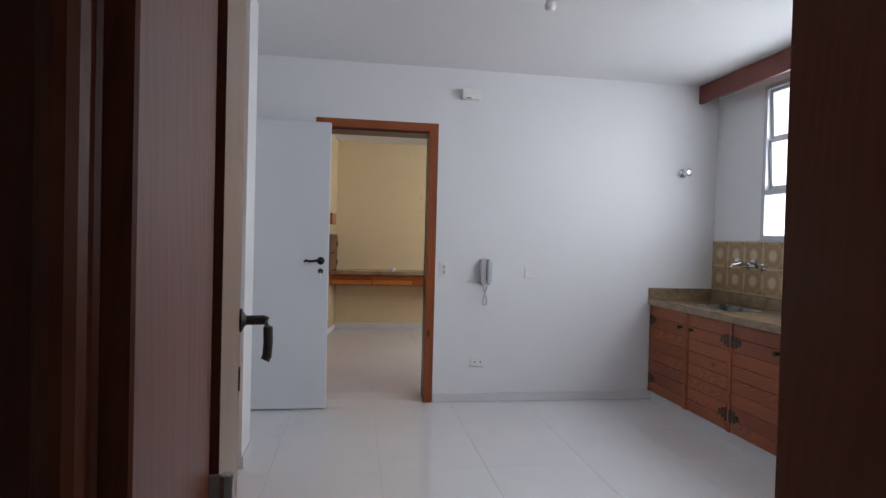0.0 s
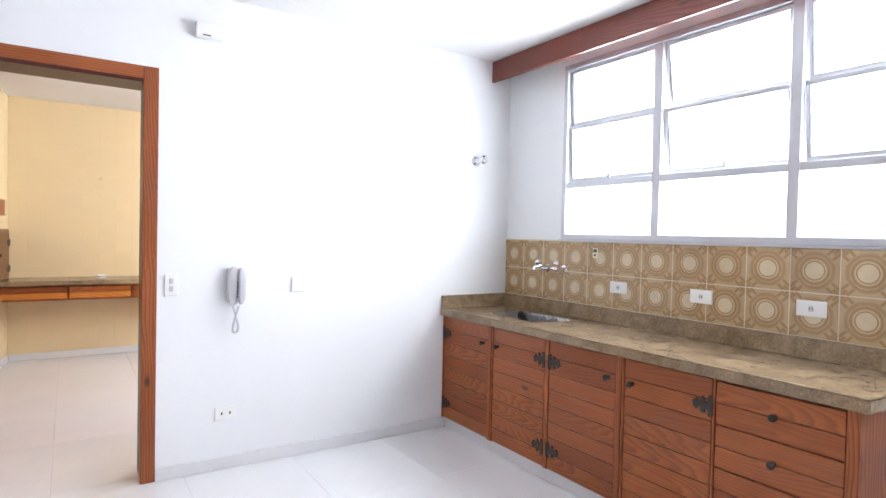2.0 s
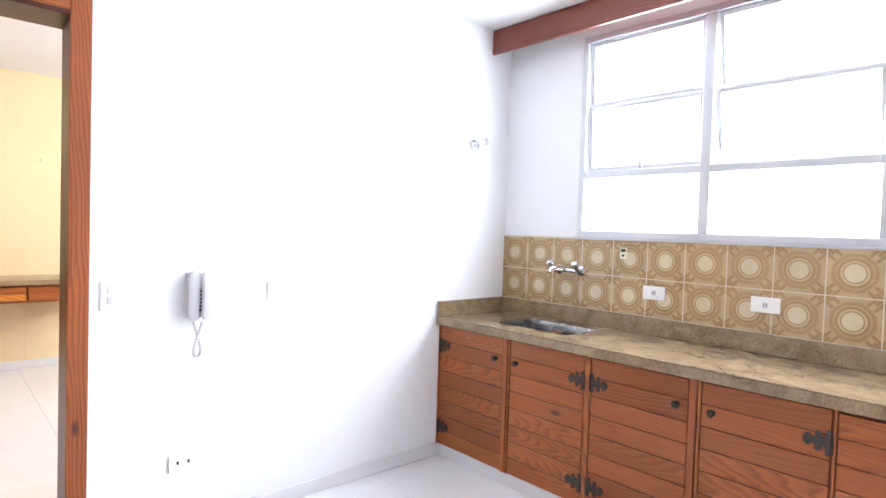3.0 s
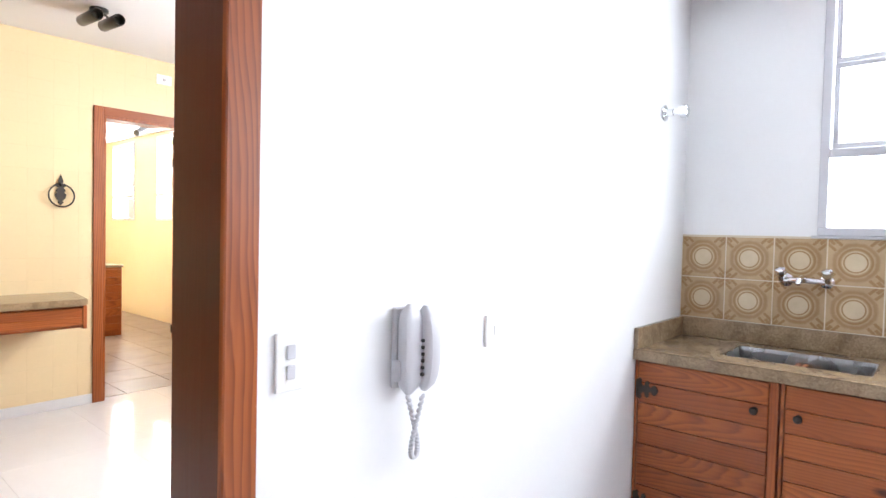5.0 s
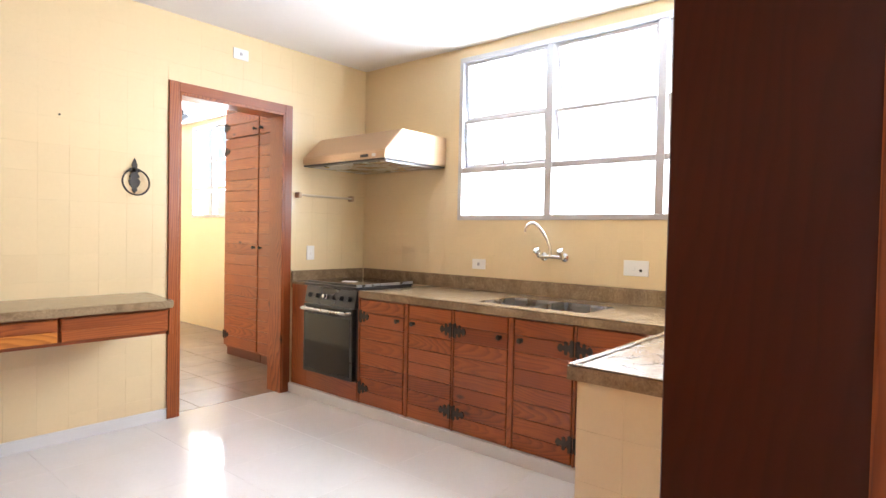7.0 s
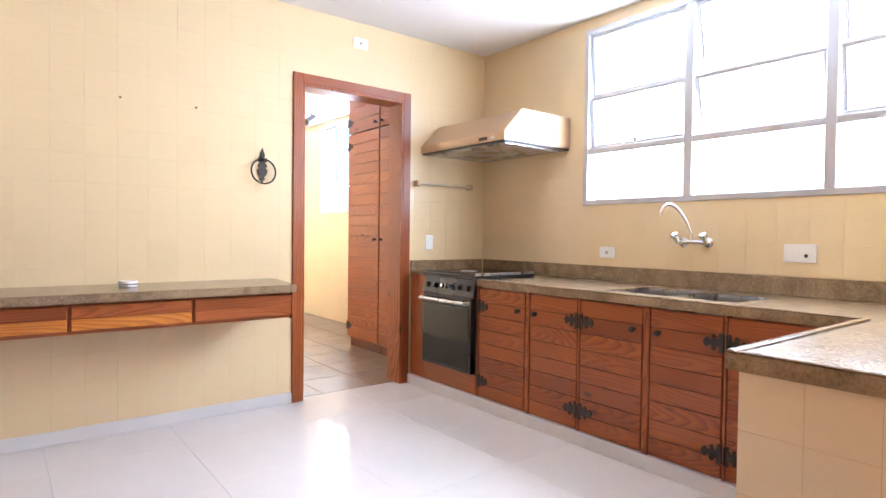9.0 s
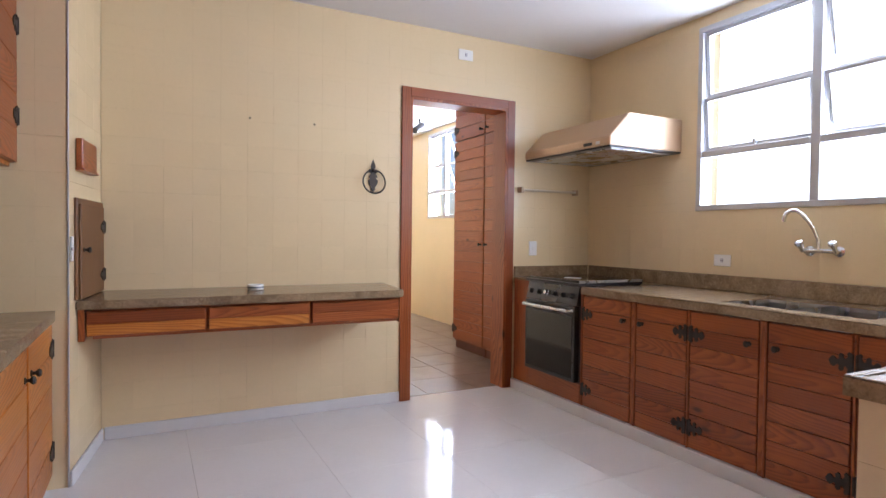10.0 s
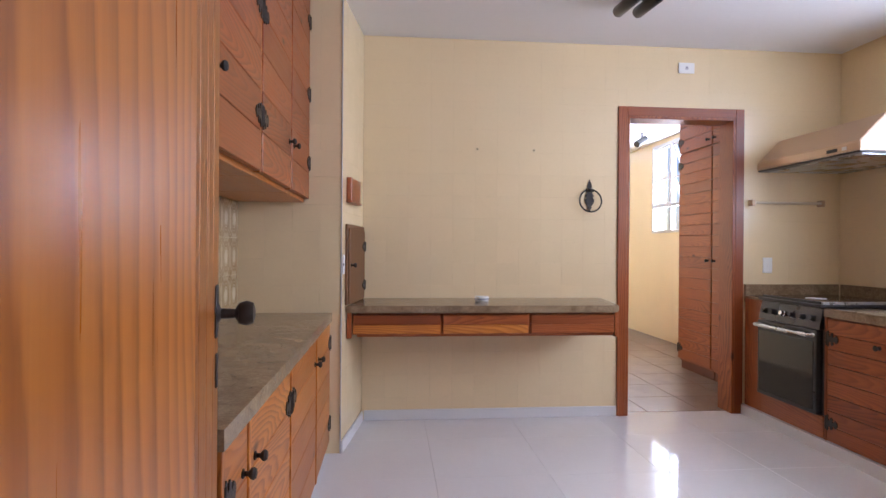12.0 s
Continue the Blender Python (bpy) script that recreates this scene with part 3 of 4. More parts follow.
# ---- pelmet over the annex window ----
pelmet = thing("pelmet", pose(2.16, 0.0, 2.43), "red-brown wooden pelmet board along the window head", "pelmet")
part("board", boxed(0.0, 0.025, -3.86, -0.002, 0.0, 0.146, bevel=0.003), wood("pelmet_wood_along_y", 1, (0.09, 0.018, 0.011), (0.18, 0.04, 0.026), (0.25, 0.062, 0.04)), pelmet)
part("top_board", boxed(0.026, 0.178, -3.86, -0.002, 0.122, 0.146), DARKWOOD, pelmet)


# ---- cabinets ----
def hinge_mesh():
    """Ornate wrought hinge leaf, pointing along local -x from its knuckle at x = 0."""
    top = [(0, 0.032), (-0.010, 0.036), (-0.017, 0.030), (-0.014, 0.020), (-0.022, 0.011), (-0.030, 0.014), (-0.030, 0.024), (-0.040, 0.029), (-0.049, 0.022), (-0.046, 0.012), (-0.054, 0.007), (-0.060, 0.012), (-0.068, 0.018), (-0.078, 0.013)]
    outline = top + [(-0.086, 0.0)] + [(x, -z) for x, z in reversed(top)]
    bm = prism(bmesh.new(), outline, -0.004, 0.0)
    cyl(bm, (0.003, -0.003, -0.03), (0.003, -0.003, 0.03), 0.005, n=8)
    return to_mesh("hinge", bm, IRON)


HINGE = hinge_mesh()
KNOB = to_mesh("knob", lathe(bmesh.new(), [(0.011, 0), (0.012, 0.003), (0.006, 0.006), (0.006, 0.014), (0.013, 0.02), (0.015, 0.026), (0.011, 0.032), (0.003, 0.034)], 14, Matrix.Rotation(radians(90), 4, "X")), IRON, True)


def place(name, me, parent, m):
    ob = new(name, me)
    ob.parent = parent
    ob.matrix_basis = m
    return ob


def plank_front(parent, name, x0, x1, z0, z1, mat, n, knob=None, hinge=0, lips=True):
    """A door or drawer front of lying planks; hinge -1 at its low-x side, 1 at its high-x side."""
    d = part(name, boxed(x0, x1, 0.002, 0.016, z0, z1), mat, parent)
    h = (z1 - z0) / n
    for i in range(n):
        piece("plank", (x1 - x0 - 0.002, 0.012, h - 0.0025), mat, d, ((x0 + x1) / 2, -0.004, z0 + (i + 0.5) * h), 0.0025)
    if knob:
        place("knob", KNOB, d, pose(knob[0], -0.010, knob[1]))
    if hinge:
        for z in (z0 + 0.105, z1 - 0.115):
            m = pose(x1 if hinge > 0 else x0, -0.010, z) @ Matrix.Diagonal((hinge, 1, 1.25, 1))
            place("hinge", HINGE, d, m)
    return d


def base_unit(m, w, depth, z0, z1, mat_x, mat_z, hinge, label, group, n=8, drawers=0, left_stile=0.0, right_stile=0.0, end=False, hollow=0.0):
    t = thing("base_cabinet", m, label, "cabinet", group)
    body = bmesh.new()
    if hollow:
        box(body, 0.002, 0.018, 0.02, depth, z0, z1)
        box(body, w - 0.018, w - 0.002, 0.02, depth, z0, z1)
        box(body, 0.018, w - 0.018, 0.02, depth, z0, z0 + 0.018)
        box(body, 0.018, w - 0.018, depth - 0.012, depth, z0 + 0.018, z1)
    else:
        box(body, 0.002, w - 0.002, 0.017, depth, z0, z1)
    part("body", body, mat_z, t)
    a, b = 0.002 + left_stile, w - 0.002 - right_stile
    if left_stile:
        part("stile", boxed(0.001, left_stile, -0.014, 0.0165, z0, z1, bevel=0.002), mat_z, t)
    if right_stile:
        part("stile", boxed(w - right_stile, w - 0.001, -0.014, 0.0165, z0, z1, bevel=0.002), mat_z, t)
    if drawers:
        h = (z1 - z0 - 0.01) / drawers
        for i in range(drawers):
            plank_front(t, "drawer", a, b, z0 + 0.003 + i * h, z0 + (i + 1) * h, mat_x, 2, ((a + b) / 2, z0 + (i + 0.52) * h))
    else:
        kx = (a + 0.045) if hinge > 0 else (b - 0.045)
        plank_front(t, "door", a, b, z0 + 0.003, z1 - 0.004, mat_x, n, (kx, z1 - 0.115), hinge)
    return t


CT = 0.82
RUN_A = [(-0.003, -0.54, -1), (-0.545, -1.01, 1), (-1.012, -1.526, -1), (-1.53, -1.98, 1)]
for a, b, hg in RUN_A:
    base_unit(pose(1.80, a, 0, 0, 0, -90), a - b, 0.52, 0.07, CT - 0.045, WOOD_X, WOOD_Z, hg,
              "red-brown pine plank base cabinet with black iron hinges", "base cabinets under the annex counter", right_stile=0.03 if hg < 0 else 0, left_stile=0.03 if hg < 0 and a < -0.3 else 0.012, hollow=1 if a > -0.6 else 0)
base_unit(pose(1.80, -1.982, 0, 0, 0, -90), 0.515, 0.52, 0.07, CT - 0.045, WOOD_X, WOOD_Z, 0,
          "red-brown pine plank drawer cabinet with iron knobs", "base cabinets under the annex counter", drawers=4, right_stile=0.04, left_stile=0.01)
KX = 1.818
RUN_K = [(2.875, 2.457, -1), (2.43, 2.072, 1), (2.067, 1.682, -1), (1.655, 1.295, 1), (1.29, 0.83, -1)]
for k, (a, b, hg) in enumerate(RUN_K):
    base_unit(pose(KX, a, 0, 0, 0, -90), a - b, 0.6, 0.07, CT - 0.045, WOOD_X, WOOD_Z, hg,
              "red-brown pine plank kitchen cabinet with black iron hinges", "base cabinets under the kitchen counter", left_stile=0.012, hollow=1 if k in (2, 3) else 0)
for y in (2.456, 1.681):
    pst = thing("cabinet_post", pose(KX, y, 0, 0, 0, -90), "narrow red-brown pine post between kitchen cabinets", "post", "posts between kitchen cabinets")
    part("post", boxed(0.001, 0.025, -0.008, 0.5, 0.07, CT - 0.045, bevel=0.003), WOOD_Z, pst)

# run in the kitchen recess, honey pine
XL = -1.025
for a, b, hg in [(0.975, 1.20, -1), (1.20, 1.78, 1), (1.78, 2.45, -1), (2.45, PY - 0.005, 1)]:
    base_unit(pose(XL, a, 0, 0, 0, 90), b - a, 0.50, 0.07, CT - 0.075, HONEY_X, HONEY_Z, hg,
              "honey pine plank cabinet with black iron hinges and knob", "base cabinets in the kitchen recess", left_stile=0.024, n=5)
for a, b, hg in [(0.64, 1.26, -1), (1.26, 1.86, 1), (1.86, 2.46, -1), (2.46, PY - 0.005, 1)]:
    t = thing("wall_cabinet", pose(-1.145, a, 1.42, 0, 0, 90), "honey pine plank wall cabinet with black iron hinges", "cabinet", "wall cabinets in the kitchen recess")
    w = b - a
    part("body", boxed(0.001, w - 0.001, 0.017, 0.38, 0.0, CEIL_K - 1.424), HONEY_Z, t)
    part("stile", boxed(0.001, 0.022, -0.006, 0.0165, 0.0, CEIL_K - 1.424, bevel=0.002), HONEY_Z, t)
    door = plank_front(t, "door", 0.024, w - 0.004, 0.004, CEIL_K - 1.43, WOOD_X, 8, ((w - 0.05) if hg < 0 else 0.07, 0.21), 0)
    for z in (0.2, 0.58, 0.98):
        place("hinge", HINGE, door, pose(w - 0.004 if hg > 0 else 0.024, -0.010, z) @ Matrix.Diagonal((hg, 1, 1.2, 1)))
    part("bottom_board", boxed(0.001, w - 0.001, 0.017, 0.38, -0.014, -0.0005, bevel=0.002), HONEY_X, t)
# cupboards in the annex recess
for a, b, hg in [(-2.10, -1.66, -1), (-1.66, -1.205, 1)]:
    base_unit(pose(-1.235, a, 0, 0, 0, 90), b - a, 0.51, 0.07, CT - 0.045, HONEY_X, HONEY_Z, hg,
              "honey pine plank cabinet with black iron hinges", "cupboards in the annex recess", left_stile=0.02, n=6)
    t = thing("wall_cabinet", pose(-1.33, a, 1.46, 0, 0, 90), "red-brown pine plank wall cabinet with iron hinges", "cabinet", "wall cabinets in the annex recess")
    w = b - a
    part("body", boxed(0.001, w - 0.001, 0.017, 0.41, 0.0, CEIL_A - 1.464), WOOD_Z, t)
    plank_front(t, "door", 0.004, w - 0.012, 0.03, CEIL_A - 1.47, WOOD_X, 8, ((w - 0.05) if hg < 0 else 0.05, 0.19), hg)


def slab(name, outline, z, thick, label, hole=None, lip=0.0):
    """A worktop from an outline of x, y corners, with an optional rectangular sink cut-out."""
    t = thing(name, Matrix.Translation((outline[0][0], outline[0][1], z)), label, "worktop")
    ox, oy = outline[0]
    bm = bmesh.new()
    xs = sorted({v for r in hole for v in r[:2]})
    ys = sorted({v for r in hole for v in r[2:]})
    grid_v = {}
    faces = []

    def corner(x, y):
        if (x, y) not in grid_v:
            grid_v[x, y] = bm.verts.new((x - ox, y - oy, 0))
        return grid_v[x, y]

    for xa, xb in zip(xs, xs[1:]):
        for ya, yb in zip(ys, ys[1:]):
            if any(r[0] <= xa and xb <= r[1] and r[2] <= ya and yb <= r[3] for r in hole):
                faces.append(bm.faces.new((corner(xa, ya), corner(xb, ya), corner(xb, yb), corner(xa, yb))))
    down = bmesh.ops.extrude_face_region(bm, geom=faces)
    for v in down["geom"]:
        if isinstance(v, bmesh.types.BMVert):
            v.co.z -= thick
    part("top", bm, GRANITE, t, "polished brown granite")
    return t


def around(x0, x1, y0, y1, h):
    """Blocks of a rectangle round a hole."""
    return [(x0, h[0], y0, y1), (h[1], x1, y0, y1), (h[0], h[1], y0, h[2]), (h[0], h[1], h[3], y1)]


SINK_A = (1.93, 2.24, -0.80, -0.30)
SINK_K = (1.96, 2.36, 1.31, 2.0)
top_a = slab("worktop", [(1.765, 0.0)], CT, 0.042, "brown granite worktop with upstand in the annex", around(1.765, EAST - 0.002, -2.53, -0.002, SINK_A))
part("upstand", boxed(0.553, 0.572, -2.53, -0.002, 0.0005, 0.0905, bevel=0.002), GRANITE, top_a)
part("upstand", boxed(0.003, 0.552, -0.022, -0.002, 0.0005, 0.0905, bevel=0.002), GRANITE, top_a)
part("edge_lip", boxed(0.0, 0.022, -2.53, -0.024, 0.0005, 0.007, bevel=0.003), GRANITE, top_a)
part("edge_lip", boxed(0.023, 0.552, -2.53, -2.508, 0.0005, 0.007, bevel=0.003), GRANITE, top_a)
top_k = slab("worktop", [(1.80, 2.88)], CT, 0.042, "brown granite worktop of the kitchen with upstand", around(1.80, EASTK - 0.002, 0.184, 2.878, SINK_K) + [(0.80, 1.80, 0.184, 0.80)])
part("upstand", boxed(0.724, 0.742, -2.694, 0.75, 0.0005, 0.095, bevel=0.002), GRANITE, top_k)
part("edge_lip", boxed(0.0, 0.022, -2.078, -0.005, 0.0005, 0.007, bevel=0.003), GRANITE, top_k)
part("edge_lip", boxed(-1.0, 0.022, -2.102, -2.080, 0.0005, 0.007, bevel=0.003), GRANITE, top_k)
part("edge_lip", boxed(-1.0, -0.978, -2.694, -2.103, 0.0005, 0.007, bevel=0.003), GRANITE, top_k)
up_f = thing("upstand", Matrix.Translation((1.815, FAR - 0.022, 0.79)), "brown granite upstand behind the stove", "upstand")
part("slab", boxed(0, 0.705, 0, 0.02, 0, 0.125, bevel=0.002), GRANITE, up_f)
top_l = slab("worktop", [(-1.005, 1.02)], CT - 0.03, 0.045, "brown granite worktop in the kitchen recess", [(-1.529, -1.005, 0.97, PY - 0.004)])
top_r = slab("worktop", [(-1.215, -1.3)], CT, 0.042, "brown granite worktop in the annex recess", [(-1.748, -1.215, -2.10, -1.203)])


def basin(name, s, m_z, label, double=False):
    x0, x1, y0, y1 = s
    t = thing(name, Matrix.Translation(((x0 + x1) / 2, (y0 + y1) / 2, m_z)), label, "sink")
    hx, hy, d = (x1 - x0) / 2, (y1 - y0) / 2, 0.17
    bays = [(-hy, -0.008), (0.008, hy)] if double else [(-hy, hy)]
    for a, b in bays:
        bm = bmesh.new()
        rings = []
        for inset, z in ((-0.001, -0.002), (0.006, -0.02), (0.02, -d + 0.03), (0.05, -d), ):
            rings.append([bm.verts.new(p) for p in ((-hx + inset, a + inset, z), (hx - inset, a + inset, z), (hx - inset, b - inset, z), (-hx + inset, b - inset, z))])
        for r, q in zip(rings, rings[1:]):
            for i in range(4):
                bm.faces.new((r[i], r[(i + 1) % 4], q[(i + 1) % 4], q[i]))
        bm.faces.new(rings[-1])
        bmesh.ops.solidify(bm, geom=bm.faces[:], thickness=0.002)
        part("bowl", bm, STEEL, t)
        part("drain", lathe(bmesh.new(), [(0.03, 0), (0.03, 0.004), (0.012, 0.005)], 16, Matrix.Translation((0, (a + b) / 2, -d + 0.002))), CHROME, t, smooth=True)
    return t


basin("sink", SINK_A, CT, "stainless steel sink set in the annex worktop")
basin("sink", SINK_K, CT, "double stainless steel sink set in the kitchen worktop", True)

# plinths
for x0, x1, y0, y1 in ((1.806, 1.85, -2.49, -0.014), (1.788, 1.87, 0.82, FAR - 0.016), (-1.075, -1.037, 0.98, PY - 0.005)):
    structure("plinth", boxed(x0, x1, y0, y1, 0.0, 0.069, bevel=0.002), TRIM, "low grey-white plinth under the cabinets", "plinth")

# peninsula end wall
pen = thing("peninsula_base", Matrix.Translation((0.82, 0.184, 0)), "yellow tiled end wall carrying the worktop", "half wall")
part("core", boxed(0.006, 1.0, 0, 0.59, 0, CT - 0.043), YELLOW, pen)
for i in range(4):
    for j in range(5):
        z0, z1 = j * 0.157, min(0.157 * (j + 1), CT - 0.044)
        piece("tile", (0.006, 0.1473, z1 - z0 - 0.0005), YELLOW, pen, (0.003, 0.074 + i * 0.1478, (z0 + z1) / 2), 0.0006)

# ---- backsplash of rosette tiles ----
splash = thing("tile_splashback", Matrix.Translation((EAST - 0.008, 0, 0.911)), "splashback of brown and cream rosette tiles", "splashback", kind="structure")
part("bed", boxed(-0.0028, 0.0075, -2.95, -0.001, 0, 0.40), plain("splash_grout", (0.62, 0.54, 0.40), 0.7), splash)
RT = to_mesh("tile", boxed(-0.0975, 0.0975, -0.004, 0.004, -0.0955, 0.0955, bevel=0.0012), ROSETTE)
for i in range(14):
    for j in range(2):
        place("tile", RT, splash, pose(0.0, -0.101 - i * 0.2, 0.099 + j * 0.196, 0, 0, -90))
splash_l = thing("tile_splashback", Matrix.Translation((-1.53, 1.0, 0.79)), "cream relief tiles above the recess worktop", "splashback", kind="structure")
part("bed", boxed(0.0005, 0.004, 0.0, PY - 1.003, 0, 0.63), YELLOW, splash_l)
OT = to_mesh("tile", boxed(-0.0735, 0.0735, -0.004, 0.004, -0.0985, 0.0985, bevel=0.0012), OVALTILE)
for i in range(12):
    for j in range(3):
        place("tile", OT, splash_l, pose(0.006, PY - 1.003 - 0.075 - i * 0.15, 0.115 + j * 0.2, 0, 0, 90))


# ---- taps ----
def tap(m, label, gooseneck):
    """Two-handled wall mixer; local y points out of the wall, x along it."""
    t = thing("wall_mixer_tap", m, label, "tap")
    body = bmesh.new()
    tube(body, [(-0.075, 0.05, 0), (0, 0.052, 0.004), (0.075, 0.05, 0)], 0.013, 14)
    for s in (-1, 1):
        lathe(body, [(0.027, 0.0), (0.028, 0.006), (0.014, 0.012), (0.013, 0.05)], 16, Matrix.Translation((s * 0.075, 0, 0)) @ Matrix.Rotation(radians(-90), 4, "X"))
    part("body", body, CHROME, t, smooth=True)
    for s in (-1, 1):
        k = part("tap_handle", lathe(bmesh.new(), [(0.012, 0), (0.013, 0.03), (0.02, 0.034), (0.023, 0.05), (0.02, 0.062), (0.008, 0.066)], 8,
                 Matrix.Translation((s * 0.085, 0.055, 0.0)) @ Matrix.Rotation(radians(-38), 4, "X")), CHROME, t, smooth=False)
    if gooseneck:
        reach = [(0.0, 0.0), (0.0, 0.03), (0.006, 0.07), (0.024, 0.115), (0.05, 0.16), (0.078, 0.195), (0.105, 0.215), (0.13, 0.216), (0.15, 0.20), (0.16, 0.175), (0.162, 0.155)]
        pts = [(0.87 * d, 0.055 + 0.5 * d, h) for d, h in reach]
    else:
        pts = [(0, 0.055, 0.0), (0, 0.075, 0.018), (0, 0.12, 0.022), (0, 0.19, 0.012), (0, 0.20, -0.006)]
    part("spout", tube(bmesh.new(), pts, 0.0095, 12), CHROME, t, smooth=True)
    return t


tap(pose(EAST - 0.012, -0.53, 1.12, 0, 0, 90), "chrome two-handled wall mixer tap on rosette tiles", False)
tap(pose(EASTK - 0.003, 1.82, 1.08, 0, 0, 90), "chrome gooseneck wall mixer tap over the kitchen sink", True)

# stop valve on the white wall
sv = thing("stop_valve", pose(2.035, -0.001, 1.855, 0, 0, 180) @ Matrix.Scale(1.3, 4), "chrome stop valve high on the white wall", "valve")
part("flange", lathe(bmesh.new(), [(0.026, 0), (0.027, 0.004), (0.014, 0.01), (0.012, 0.03)], 18, Matrix.Rotation(radians(-90), 4, "X")), CHROME, sv, smooth=True)
part("handle", lathe(bmesh.new(), [(0.010, 0.03), (0.011, 0.05), (0.022, 0.055), (0.024, 0.075), (0.015, 0.08)], 8, Matrix.Rotation(radians(-90), 4, "X")), CHROME, sv)


# ---- plates, sockets and switches ----
def plate(m, w, h, label, name="wall_socket", kinds="socket"):
    """A white cover plate; local -y is out of the wall."""
    t = thing(name, m, label, "socket" if name == "wall_socket" else "switch")
    part("cover", boxed(-w / 2, w / 2, -0.009, -0.0005, -h / 2, h / 2, bevel=0.003, seg=2), PLASTIC, t)
    if kinds == "socket":
        part("insert", boxed(-0.010, 0.010, -0.0105, -0.0088, -0.013, 0.013, bevel=0.001), GREYPLASTIC, t)
        for s in (-0.006, 0.006):
            part("slot", boxed(s - 0.002, s + 0.002, -0.0112, -0.0104, -0.004, 0.004), SHADE, t)
    elif kinds == "pair":
        for s in (-0.022, 0.022):
            part("slot", boxed(s - 0.004, s + 0.004, -0.0112, -0.0088, -0.007, 0.007), SHADE, t)
    elif kinds == "rockers":
        for z in (-0.02, 0.02):
            part("rocker", boxed(-0.010, 0.010, -0.0135, -0.0088, z - 0.014, z + 0.014, bevel=0.002), GREYPLASTIC, t)
    elif kinds == "rocker":
        part("rocker", boxed(-0.006, 0.006, -0.0125, -0.0088, -0.015, 0.015, bevel=0.002), PLASTIC, t)
    elif kinds == "wide":
        part("rocker", boxed(-0.03, -0.004, -0.0125, -0.0088, -0.016, 0.016, bevel=0.002), PLASTIC, t)
        part("slot", lathe(bmesh.new(), [(0.009, 0), (0.009, 0.002)], 12, Matrix.Translation((0.03, -0.0088, -0.012)) @ Matrix.Rotation(radians(90), 4, "X")), SHADE, t)
    return t


plate(pose(0.070, 0, 1.032), 0.064, 0.118, "white double light switch beside the doorway", "light_switch", "rockers")
plate(pose(0.755, 0, 1.018), 0.08, 0.09, "white single switch plate on the white wall", "light_switch", "rocker")
plate(pose(0.353, 0, 0.312), 0.115, 0.072, "white double socket low on the white wall", "wall_socket", "pair")
for y in (-1.05, -1.577, -2.096):
    plate(pose(EAST - 0.0118, y, 1.04, 0, 0, -90), 0.122, 0.07, "white socket plate on the rosette tiles", "wall_socket", "socket")
sq = thing("bell_push", pose(EAST - 0.0118, -0.865, 1.235, 0, 0, -90), "small square outlet with dark slot in a tile", "outlet")
part("cover", boxed(-0.02, 0.02, -0.006, 0, -0.03, 0.03, bevel=0.002), CREAM, sq)
part("slot", boxed(-0.014, 0.014, -0.0075, -0.0055, 0.006, 0.024), SHADE, sq)
part("button", lathe(bmesh.new(), [(0.008, 0), (0.008, 0.002)], 12, Matrix.Translation((0, -0.0055, -0.012)) @ Matrix.Rotation(radians(90), 4, "X")), SHADE, sq)
plate(pose(EASTK - 0.004, 2.424, 1.006, 0, 0, -90), 0.115, 0.072, "white socket plate above the kitchen upstand", "wall_socket", "socket")
plate(pose(EASTK - 0.004, 1.278, 1.035, 0, 0, -90), 0.15, 0.092, "wide white switch and socket plate over the worktop", "light_switch", "wide")
plate(pose(1.375, FAR - 0.001, 2.43), 0.115, 0.075, "white socket plate above the utility doorway", "wall_socket", "socket")
plate(pose(1.986, FAR - 0.001, 1.05), 0.07, 0.11, "white blank switch plate above the stove", "light_switch", "rocker")
plate(PIER @ pose(0.03, -0.0015, 1.06), 0.03, 0.11, "narrow white socket strip on the pier edge", "wall_socket", "pair")
bx = thing("junction_box", pose(0.24, 0, 2.38), "white plastic junction box high on the wall", "junction box")
part("body", boxed(-0.07, 0.07, -0.055, -0.0005, -0.04, 0.04, bevel=0.006, seg=2), PLASTIC, bx)
part("slot", boxed(-0.04, 0.0, -0.0565, -0.0545, -0.034, -0.028), SHADE, bx)

# ---- intercom handset ----
ic = thing("intercom_phone", pose(0.390, 0, 0.912) @ Matrix.Scale(1.13, 4), "pale grey wall intercom handset with coiled cord", "intercom")
part("back_plate", boxed(-0.036, 0.026, -0.014, -0.0005, 0.012, 0.18, bevel=0.003), GREYPLASTIC, ic)


def rounded_bar(cx, cy, rx, ry, z0, z1, lift):
    """An upright bar with an oval section, rounded ends and a face that swells by lift in the middle."""
    bm, ring, n = bmesh.new(), [], 11
    for k in range(n + 1):
        u = k / n
        e = max(0.25, min(1.0, (1 - abs(2 * u - 1) ** 5)) ** 0.5)
        swell = lift * (1 - (2 * u - 1) ** 2)
        row = []
        for i in range(20):
            a = 2 * math.pi * i / 20
            ca, sa = math.cos(a), math.sin(a)
            sq = (abs(ca) ** 4 + abs(sa) ** 4) ** -0.25
            row.append(bm.verts.new((cx + rx * e * ca * sq, cy - swell + ry * e * sa * sq, z0 + (z1 - z0) * u)))
        ring.append(row)
    for a, b in zip(ring, ring[1:]):
        for i in range(20):
            bm.faces.new((a[i], a[(i + 1) % 20], b[(i + 1) % 20], b[i]))
    bm.faces.new(ring[0][::-1])
    bm.faces.new(ring[-1])
    return bm


